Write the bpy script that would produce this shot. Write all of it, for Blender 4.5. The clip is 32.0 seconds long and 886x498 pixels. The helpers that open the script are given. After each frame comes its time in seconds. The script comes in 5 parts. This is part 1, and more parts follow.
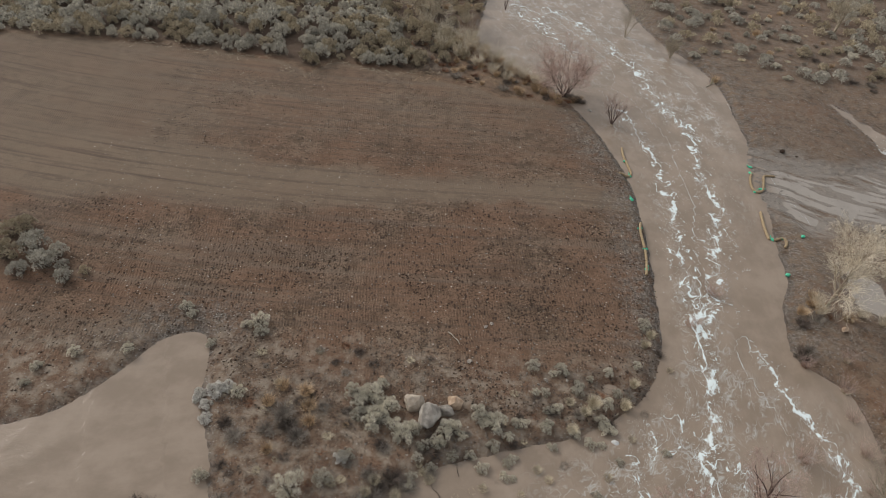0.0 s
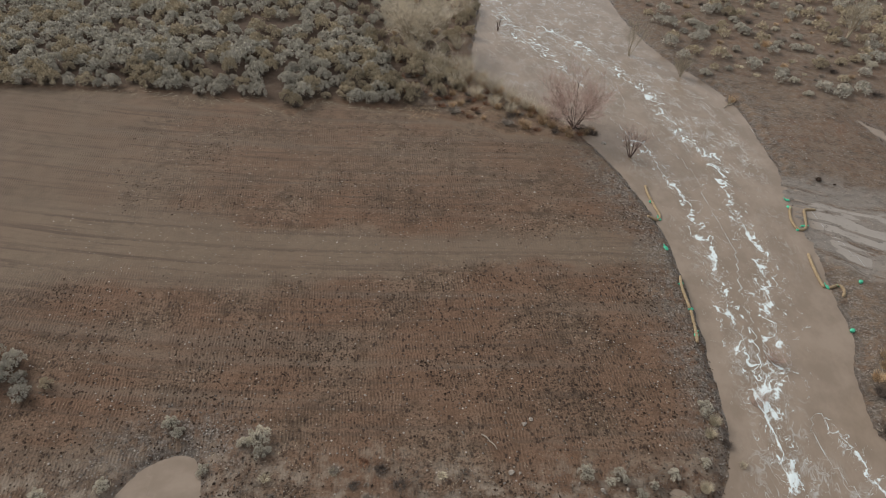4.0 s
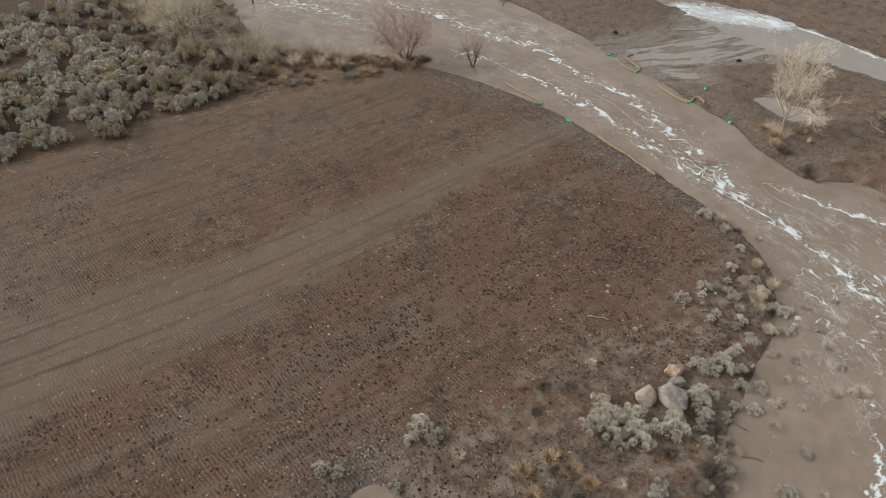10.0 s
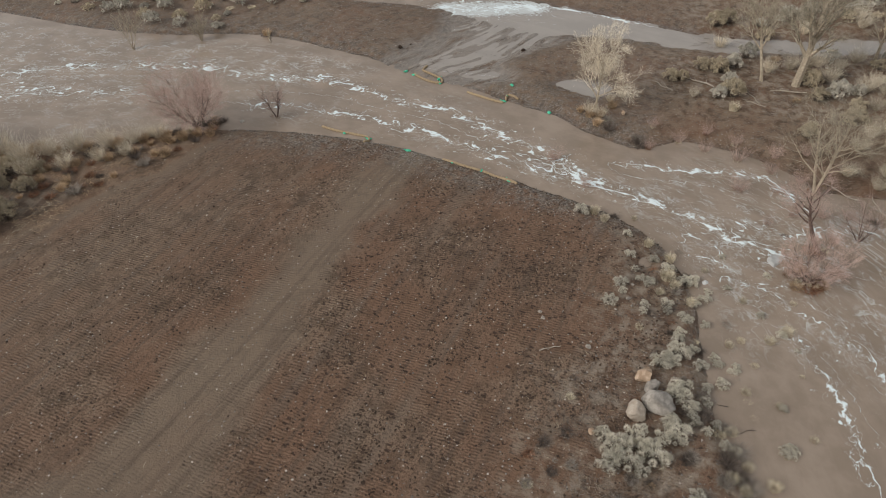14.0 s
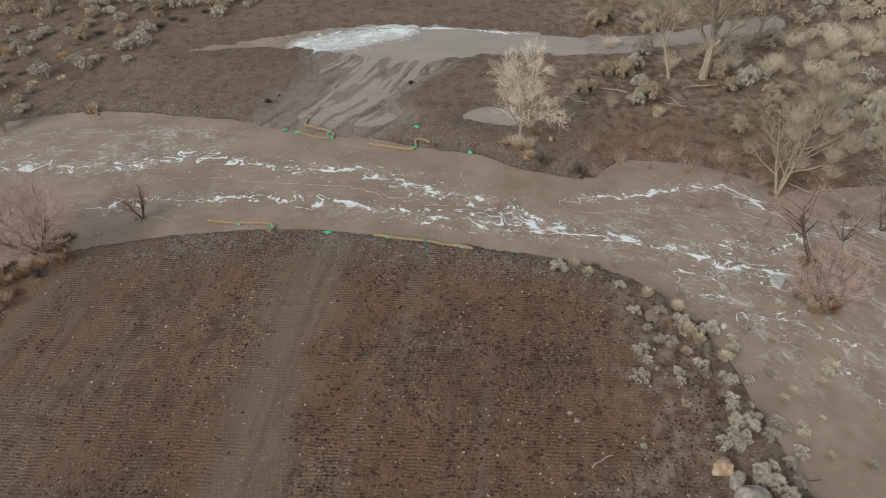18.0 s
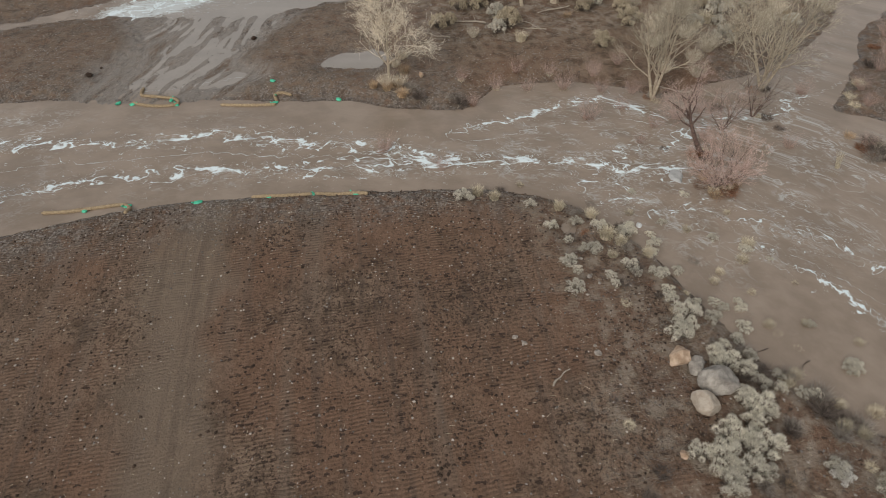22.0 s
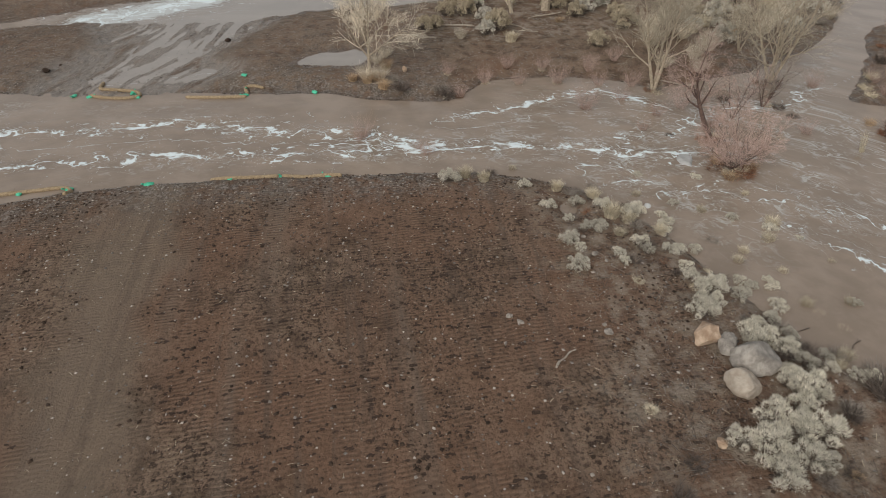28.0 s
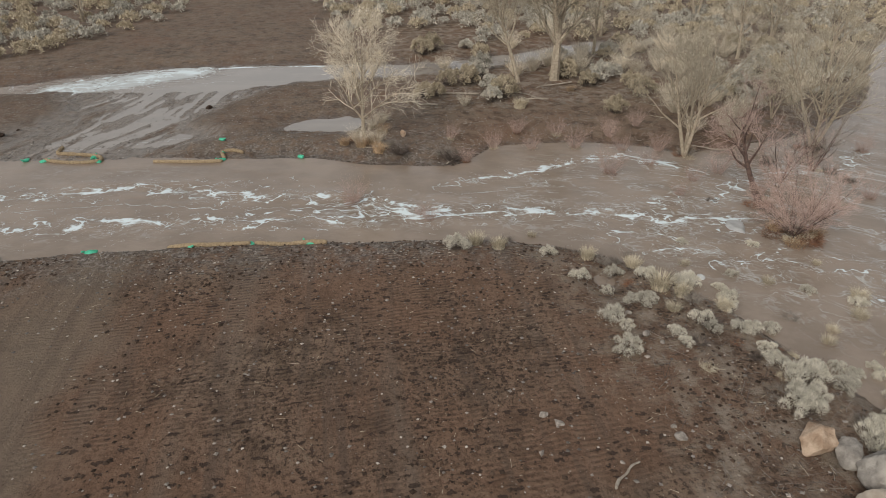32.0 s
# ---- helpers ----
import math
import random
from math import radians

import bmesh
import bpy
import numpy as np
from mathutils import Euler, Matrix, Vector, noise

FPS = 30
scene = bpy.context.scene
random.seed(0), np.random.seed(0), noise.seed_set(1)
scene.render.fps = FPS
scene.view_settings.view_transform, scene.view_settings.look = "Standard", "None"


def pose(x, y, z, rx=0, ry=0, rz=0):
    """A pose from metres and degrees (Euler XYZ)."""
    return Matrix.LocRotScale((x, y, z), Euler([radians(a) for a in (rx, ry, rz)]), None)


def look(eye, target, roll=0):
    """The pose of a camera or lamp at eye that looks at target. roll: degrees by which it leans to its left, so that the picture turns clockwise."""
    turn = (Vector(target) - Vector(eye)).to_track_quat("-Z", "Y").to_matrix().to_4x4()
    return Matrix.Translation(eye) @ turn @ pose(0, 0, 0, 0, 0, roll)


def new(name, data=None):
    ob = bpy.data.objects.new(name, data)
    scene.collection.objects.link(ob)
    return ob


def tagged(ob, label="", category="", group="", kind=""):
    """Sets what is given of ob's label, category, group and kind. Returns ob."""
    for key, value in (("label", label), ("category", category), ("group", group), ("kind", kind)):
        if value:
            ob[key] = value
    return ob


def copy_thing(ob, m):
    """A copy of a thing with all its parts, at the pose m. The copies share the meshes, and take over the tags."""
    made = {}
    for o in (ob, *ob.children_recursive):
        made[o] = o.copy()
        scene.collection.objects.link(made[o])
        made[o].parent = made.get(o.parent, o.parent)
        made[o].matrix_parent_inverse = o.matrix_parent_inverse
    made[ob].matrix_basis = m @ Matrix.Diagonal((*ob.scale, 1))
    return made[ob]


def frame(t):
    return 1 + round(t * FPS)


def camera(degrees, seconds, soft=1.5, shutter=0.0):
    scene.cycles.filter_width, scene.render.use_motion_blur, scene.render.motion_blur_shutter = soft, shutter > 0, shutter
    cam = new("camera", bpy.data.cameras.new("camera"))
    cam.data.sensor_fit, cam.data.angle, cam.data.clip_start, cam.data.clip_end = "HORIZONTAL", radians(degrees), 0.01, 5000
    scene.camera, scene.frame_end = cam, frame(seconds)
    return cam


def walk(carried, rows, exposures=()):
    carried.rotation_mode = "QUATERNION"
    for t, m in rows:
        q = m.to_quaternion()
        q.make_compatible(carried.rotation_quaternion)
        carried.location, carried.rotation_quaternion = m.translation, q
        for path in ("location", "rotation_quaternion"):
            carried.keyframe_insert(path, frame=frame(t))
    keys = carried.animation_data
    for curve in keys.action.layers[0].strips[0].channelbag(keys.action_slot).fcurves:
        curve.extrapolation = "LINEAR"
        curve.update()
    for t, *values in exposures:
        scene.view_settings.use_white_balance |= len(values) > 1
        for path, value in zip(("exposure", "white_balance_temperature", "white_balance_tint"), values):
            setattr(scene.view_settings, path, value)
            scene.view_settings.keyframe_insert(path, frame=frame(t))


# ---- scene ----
cam = camera(65.8, 32.0, 0.9)
PATH = [
    (0, (-0.904, -0.221, 38.902), (-0.835, 1.314, 37.621), 4.7),
    (0.5, (-0.966, 1.318, 38.969), (-0.897, 2.852, 37.688), 4.6),
    (1, (-1.022, 2.912, 38.977), (-0.953, 4.448, 37.698), 4.6),
    (1.5, (-1.072, 4.489, 38.975), (-1.004, 6.026, 37.697), 4.6),
    (2, (-1.247, 5.976, 38.926), (-1.18, 7.513, 37.649), 4.5),
    (2.5, (-1.429, 7.213, 38.812), (-1.37, 8.752, 37.536), 4.1),
    (4.5, (-4.996, 10.267, 37.743), (-4.83, 11.803, 36.474), 2.3),
    (5, (-6.448, 10.895, 37.377), (-6.235, 12.423, 36.104), 1.9),
    (5.5, (-8.247, 11.414, 36.872), (-7.983, 12.935, 35.601), 1.6),
    (6, (-10.152, 11.918, 36.463), (-9.84, 13.43, 35.192), 1.2),
    (6.5, (-12.219, 12.454, 36.126), (-11.834, 13.945, 34.85), 0.7),
    (7, (-14.407, 13.016, 35.851), (-13.92, 14.473, 34.57), 0.3),
    (7.5, (-16.543, 13.587, 35.585), (-15.96, 15.002, 34.297), -0.0),
    (8, (-18.76, 14.047, 35.06), (-18.106, 15.432, 33.774), -0.3),
    (8.5, (-20.791, 14.555, 34.653), (-20.094, 15.921, 33.369), -0.6),
    (9, (-22.732, 15.101, 34.404), (-21.991, 16.443, 33.12), -0.9),
    (9.5, (-24.635, 15.771, 34.237), (-23.801, 17.053, 32.948), -1.2),
    (10, (-26.418, 16.536, 34.214), (-25.493, 17.747, 32.919), -1.5),
    (10.5, (-28.004, 17.462, 34.164), (-27.002, 18.606, 32.864), -1.7),
    (11, (-29.311, 18.527, 34.245), (-28.228, 19.586, 32.94), -1.8),
    (11.5, (-30.253, 19.856, 34.323), (-29.084, 20.814, 33.014), -2.0),
    (12, (-30.687, 21.433, 34.539), (-29.455, 22.303, 33.224), -2.1),
    (12.5, (-30.63, 23.127, 34.82), (-29.351, 23.919, 33.501), -2.4),
    (13, (-30.139, 25.107, 35.054), (-28.832, 25.848, 33.735), -2.3),
    (13.5, (-29.361, 27.073, 35.297), (-28.032, 27.78, 33.98), -2.4),
    (14, (-28.269, 29.109, 35.492), (-26.92, 29.777, 34.175), -2.4),
    (14.5, (-26.924, 30.987, 35.714), (-25.563, 31.625, 34.395), -2.6),
    (15, (-25.45, 32.818, 35.815), (-24.066, 33.404, 34.496), -2.8),
    (15.5, (-23.997, 34.661, 35.742), (-22.584, 35.171, 34.421), -2.8),
    (17.5, (-19.773, 40.318, 34.053), (-18.3, 40.62, 32.735), -2.8),
    (18, (-19.193, 41.458, 33.645), (-17.711, 41.683, 32.32), -2.9),
    (18.5, (-18.684, 42.448, 33.149), (-17.199, 42.594, 31.817), -2.9),
    (19, (-18.331, 43.261, 32.655), (-16.847, 43.311, 31.315), -2.7),
    (19.5, (-18.273, 43.839, 32.165), (-16.796, 43.782, 30.817), -2.3),
    (20, (-18.239, 44.286, 31.443), (-16.77, 44.16, 30.091), -2.0),
    (20.5, (-18.085, 44.587, 30.652), (-16.62, 44.437, 29.298), -2.0),
    (21, (-18.019, 44.974, 29.865), (-16.559, 44.805, 28.509), -1.8),
    (21.5, (-18.074, 45.225, 29.124), (-16.617, 45.037, 27.767), -1.7),
    (22, (-18.087, 45.322, 28.415), (-16.636, 45.112, 27.055), -1.4),
    (22.5, (-18.089, 45.317, 27.785), (-16.641, 45.092, 26.424), -1.2),
    (23, (-18.071, 45.281, 27.072), (-16.617, 45.051, 25.718), -1.0),
    (23.5, (-18.044, 45.156, 26.38), (-16.582, 44.93, 25.034), -1.2),
    (24, (-18.105, 45.15, 25.696), (-16.634, 44.921, 24.36), -1.1),
    (24.5, (-18.24, 45.138, 25.024), (-16.761, 44.903, 23.698), -0.9),
    (25, (-18.274, 45.012, 24.436), (-16.788, 44.776, 23.119), -1.0),
    (25.5, (-18.328, 44.941, 23.78), (-16.829, 44.703, 22.477), -1.0),
    (27.5, (-17.704, 44.822, 21.333), (-16.141, 44.569, 20.111), -1.0),
    (28, (-17.308, 44.794, 20.766), (-15.729, 44.537, 19.566), -0.9),
    (28.5, (-16.82, 44.722, 20.18), (-15.224, 44.461, 19.004), -0.9),
    (29, (-16.233, 44.645, 19.549), (-14.619, 44.382, 18.397), -1.0),
    (29.5, (-15.553, 44.625, 18.905), (-13.923, 44.356, 17.777), -0.9),
    (30, (-14.84, 44.602, 18.151), (-13.193, 44.329, 17.049), -0.8),
    (30.5, (-14.099, 44.565, 17.421), (-12.437, 44.286, 16.344), -0.8),
    (31, (-13.313, 44.551, 16.736), (-11.634, 44.265, 15.687), -0.7),
    (31.5, (-12.499, 44.511, 16.087), (-10.793, 44.217, 15.086), -0.6),
    (32, (-11.765, 44.457, 15.547), (-10.034, 44.157, 14.592), -0.6),
]
walk(cam, [(t, look(eye, target, roll)) for t, eye, target, roll in PATH], [(0, -0.09), (8, -0.03), (14, -0.13), (20, -0.23), (32, -0.25)])

# ---------------------------------------------------------------- world and light
world = bpy.data.worlds.new("overcast_sky")
scene.world = world
world.use_nodes = True
wn, wl = world.node_tree.nodes, world.node_tree.links
sky = wn.new("ShaderNodeTexSky")
sky.sky_type = "NISHITA"
sky.sun_disc = False
sky.sun_elevation, sky.sun_rotation = radians(34), radians(310)
sky.air_density, sky.dust_density, sky.ozone_density = 1.0, 4.0, 1.0
even = wn.new("ShaderNodeGamma")
even.inputs[1].default_value = 0.4
grey = wn.new("ShaderNodeHueSaturation")
grey.inputs["Saturation"].default_value = 0.25
wl.new(sky.outputs[0], even.inputs["Color"])
wl.new(even.outputs[0], grey.inputs["Color"])
wl.new(grey.outputs[0], wn["Background"].inputs[0])
wn["Background"].inputs[1].default_value = 0.385
sun = new("sun", bpy.data.lights.new("sun", "SUN"))
sun.data.energy, sun.data.angle, sun.data.color = 1.9, radians(22), (1.0, 0.93, 0.84)
sun.matrix_world = look((-63.5, 53.3, 56.0), (0, 0, 0))


# ---------------------------------------------------------------- small tools
def vnoise(x, y, seed=0):
    """Smooth value noise of plane coordinates, 0 to 1."""
    x, y = np.asarray(x, float), np.asarray(y, float)
    xi, yi = np.floor(x), np.floor(y)
    fx, fy = x - xi, y - yi
    fx, fy = fx * fx * (3 - 2 * fx), fy * fy * (3 - 2 * fy)

    def h(a, b):
        v = np.sin(a * 127.1 + b * 311.7 + seed * 74.7) * 43758.5453
        return v - np.floor(v)
    return (h(xi, yi) * (1 - fx) + h(xi + 1, yi) * fx) * (1 - fy) + (h(xi, yi + 1) * (1 - fx) + h(xi + 1, yi + 1) * fx) * fy


def fbm(x, y, octaves=4, seed=0):
    total, amp, norm = 0, 1.0, 0.0
    for k in range(octaves):
        total = total + amp * vnoise(x * 2 ** k, y * 2 ** k, seed + k)
        norm += amp
        amp *= 0.5
    return total / norm


def smooth(a, b, v):
    t = np.clip((np.asarray(v, float) - a) / (b - a), 0, 1)
    return t * t * (3 - 2 * t)


def curve_through(pts, closed=True, n=5):
    """Catmull-Rom through plan points."""
    p = np.array(pts, float)
    m = len(p)
    out = []
    for i in range(m if closed else m - 1):
        if closed:
            a, b, c, d = p[(i - 1) % m], p[i], p[(i + 1) % m], p[(i + 2) % m]
        else:
            a, b, c, d = p[max(i - 1, 0)], p[i], p[i + 1], p[min(i + 2, m - 1)]
        for k in range(n):
            t = k / n
            out.append(0.5 * (2 * b + (c - a) * t + (2 * a - 5 * b + 4 * c - d) * t * t + (3 * b - a - 3 * c + d) * t ** 3))
    if not closed:
        out.append(p[-1])
    return np.array(out)


def line_distance(x, y, line):
    """Distance to an open line in plan, arc length of the nearest point and signed side."""
    best, along, side = np.full(x.shape, 1e9), np.zeros(x.shape), np.zeros(x.shape)
    s = 0.0
    for a, b in zip(line[:-1], line[1:]):
        d = b - a
        ln = math.hypot(*d)
        t = np.clip(((x - a[0]) * d[0] + (y - a[1]) * d[1]) / (ln * ln + 1e-9), 0, 1)
        ex, ey = x - a[0] - t * d[0], y - a[1] - t * d[1]
        q = ex * ex + ey * ey
        m = q < best
        best = np.where(m, q, best)
        along = np.where(m, s + t * ln, along)
        side = np.where(m, np.sign(d[0] * ey - d[1] * ex), side)
        s += ln
    return np.sqrt(best), along, side


def region(x, y, poly):
    """Signed distance to a closed outline in plan: positive outside it."""
    d, _, _ = line_distance(x, y, np.vstack([poly, poly[:1]]))
    inside = np.zeros(x.shape, bool)
    for a, b in zip(poly, np.roll(poly, -1, 0)):
        if a[1] != b[1]:
            inside ^= ((a[1] > y) != (b[1] > y)) & (x < (b[0] - a[0]) * (y - a[1]) / (b[1] - a[1]) + a[0])
    return np.where(inside, -d, d)


def mesh(name, verts, faces, material=None, shade=False):
    me = bpy.data.meshes.new(name)
    me.from_pydata([tuple(v) for v in verts] if not isinstance(verts, np.ndarray) else verts.tolist(), [], faces if not isinstance(faces, np.ndarray) else faces.tolist())
    if material:
        me.materials.append(material)
    if shade:
        me.polygons.foreach_set("use_smooth", np.ones(len(me.polygons), bool))
    me.update()
    return me


def from_bm(name, bm, material=None, shade=True):
    me = bpy.data.meshes.new(name)
    bm.to_mesh(me)
    bm.free()
    if material:
        me.materials.append(material)
    if shade:
        me.polygons.foreach_set("use_smooth", np.ones(len(me.polygons), bool))
    return me


def part(name, me, parent, label=""):
    ob = new(name, me)
    ob.parent = parent
    if label:
        ob["label"] = label
    return ob


# ---------------------------------------------------------------- materials
def material(name):
    m = bpy.data.materials.new(name)
    m.use_nodes = True
    return m, m.node_tree.nodes, m.node_tree.links, m.node_tree.nodes["Principled BSDF"]


def ramp(n, stops):
    r = n.new("ShaderNodeValToRGB")
    e = r.color_ramp.elements
    while len(e) < len(stops):
        e.new(0.5)
    for k, (p, c) in enumerate(stops):
        e[k].position, e[k].color = p, (*c, 1) if len(c) == 3 else c
    return r


def noise_tex(n, l, scale, detail=4, rough=0.55, vector=None, distort=0.0):
    t = n.new("ShaderNodeTexNoise")
    t.inputs["Scale"].default_value, t.inputs["Detail"].default_value = scale, detail
    t.inputs["Roughness"].default_value, t.inputs["Distortion"].default_value = rough, distort
    if vector:
        l.new(vector, t.inputs["Vector"])
    return t.outputs["Fac"]


def mixc(n, l, fac, a, b, mode="MIX"):
    m = n.new("ShaderNodeMix")
    m.data_type, m.blend_type = "RGBA", mode
    for sock, v in ((m.inputs[0], fac), (m.inputs[6], a), (m.inputs[7], b)):
        if hasattr(v, "links"):
            l.new(v, sock)
        elif isinstance(v, tuple):
            sock.default_value = (*v, 1)
        else:
            sock.default_value = v
    return m.outputs[2]


def maths(n, l, op, a, b=0.0, clamp=False):
    m = n.new("ShaderNodeMath")
    m.operation, m.use_clamp = op, clamp
    for sock, v in ((m.inputs[0], a), (m.inputs[1], b)):
        if hasattr(v, "links"):
            l.new(v, sock)
        else:
            sock.default_value = v
    return m.outputs[0]


def span(n, l, v, a, b, lo=0.0, hi=1.0):
    m = n.new("ShaderNodeMapRange")
    m.interpolation_type = "SMOOTHSTEP"
    l.new(v, m.inputs[0])
    for k, val in zip((1, 2, 3, 4), (a, b, lo, hi)):
        m.inputs[k].default_value = val
    return m.outputs[0]


def attribute(n, name):
    a = n.new("ShaderNodeAttribute")
    a.attribute_name = name
    return a


def bump(n, l, bsdf, height, strength, distance=0.05):
    b = n.new("ShaderNodeBump")
    b.inputs["Strength"].default_value, b.inputs["Distance"].default_value = strength, distance
    l.new(height, b.inputs["Height"])
    l.new(b.outputs[0], bsdf.inputs["Normal"])


def plain(name, c1, c2, scale=6.0, rough=0.85, relief=0.3, distance=0.02, vary=0.25):
    """A dull two-tone material, varied from piece to piece and from thing to thing."""
    m, n, l, b = material(name)
    pos = n.new("ShaderNodeTexCoord").outputs["Object"]
    f = noise_tex(n, l, scale, 5, 0.6, pos)
    col = mixc(n, l, span(n, l, f, 0.35, 0.65), c1, c2)
    isl = n.new("ShaderNodeNewGeometry").outputs["Random Per Island"]
    rnd = n.new("ShaderNodeObjectInfo").outputs["Random"]
    k = maths(n, l, "ADD", maths(n, l, "MULTIPLY", isl, vary * 1.6), maths(n, l, "MULTIPLY", rnd, vary))
    v = n.new("ShaderNodeHueSaturation")
    l.new(maths(n, l, "ADD", k, 1.0 - vary * 1.3), v.inputs["Value"])
    l.new(col, v.inputs["Color"])
    l.new(v.outputs[0], b.inputs["Base Color"])
    b.inputs["Roughness"].default_value = rough
    b.inputs["Specular IOR Level"].default_value = 0.25
    if relief:
        bump(n, l, b, noise_tex(n, l, scale * 5, 5, 0.6, pos), relief, distance)
    return m


SAGE = plain("sage_leaves", (0.37, 0.35, 0.30), (0.61, 0.57, 0.49), 2.0, 0.9, 0, vary=0.3)
SAGE_TAN = plain("tan_sage_leaves", (0.36, 0.305, 0.22), (0.56, 0.485, 0.36), 3.0, 0.9, 0, vary=0.3)
PALE = plain("pale_brush_twigs", (0.52, 0.49, 0.41), (0.73, 0.69, 0.60), 3.0, 0.9, 0, vary=0.35)
WHITE = plain("bleached_brush", (0.60, 0.57, 0.52), (0.72, 0.70, 0.66), 3.0, 0.9, 0, vary=0.3)
STRAW = plain("dry_grass", (0.48, 0.415, 0.30), (0.66, 0.59, 0.455), 3.0, 0.9, 0, vary=0.45)
GOLD = plain("rusty_dry_grass", (0.37, 0.255, 0.155), (0.54, 0.405, 0.265), 3.0, 0.9, 0, vary=0.45)
DARKTWIG = plain("dark_dead_twigs", (0.085, 0.067, 0.056), (0.165, 0.135, 0.115), 4.0, 0.9, 0, vary=0.4)
GREYTWIG = plain("grey_dead_twigs", (0.22, 0.19, 0.16), (0.34, 0.30, 0.26), 4.0, 0.9, 0, vary=0.4)
TAMBARK = plain("tamarisk_bark", (0.09, 0.062, 0.054), (0.17, 0.115, 0.095), 6.0, 0.9, 0.4, vary=0.2)
TAMTWIG = plain("tamarisk_twigs", (0.40, 0.285, 0.24), (0.54, 0.41, 0.36), 3.0, 0.9, 0, vary=0.35)
RUST = plain("rusty_dead_twigs", (0.13, 0.062, 0.040), (0.30, 0.165, 0.10), 4.0, 0.9, 0, vary=0.6)
BARK = plain("pale_cottonwood_bark", (0.29, 0.24, 0.18), (0.45, 0.385, 0.295), 7.0, 0.9, 0.6, 0.03, vary=0.15)
TWIG = plain("pale_cottonwood_twigs", (0.31, 0.27, 0.205), (0.51, 0.455, 0.355), 3.0, 0.9, 0, vary=0.5)
TANTWIG = plain("tan_thicket_twigs", (0.50, 0.435, 0.335), (0.71, 0.64, 0.525), 3.0, 0.9, 0, vary=0.5)
GREYROCK = plain("grey_boulder_stone", (0.22, 0.198, 0.175), (0.43, 0.395, 0.35), 1.3, 0.9, 0.9, 0.08, vary=0.08)
TANROCK = plain("tan_boulder_stone", (0.36, 0.25, 0.17), (0.62, 0.48, 0.36), 1.5, 0.9, 0.9, 0.08, vary=0.08)
PEBBLE = plain("river_pebbles", (0.11, 0.098, 0.088), (0.25, 0.225, 0.20), 0.6, 0.85, 0, vary=0.6)
FIELDSTONE = plain("pale_field_stone", (0.28, 0.245, 0.21), (0.56, 0.50, 0.44), 4.0, 0.9, 0.4, vary=0.6)
LOGWOOD = plain("weathered_driftwood", (0.30, 0.25, 0.20), (0.46, 0.41, 0.34), 5.0, 0.9, 0.6, vary=0.2)
WATTLE = plain("straw_wattle", (0.25, 0.185, 0.115), (0.39, 0.30, 0.19), 9.0, 0.9, 0.8, 0.03, vary=0.15)
GREENBAG = plain("green_woven_bag", (0.05, 0.42, 0.24), (0.11, 0.55, 0.36), 5.0, 0.55, 0.4, vary=0.12)
HOOFCLOD = plain("damp_field_clods", (0.058, 0.038, 0.027), (0.110, 0.073, 0.051), 5.0, 0.9, 0.5, vary=0.5)
CLOD = plain("dark_wet_clods", (0.042, 0.026, 0.018), (0.085, 0.054, 0.037), 5.0, 0.9, 0.5, vary=0.5)


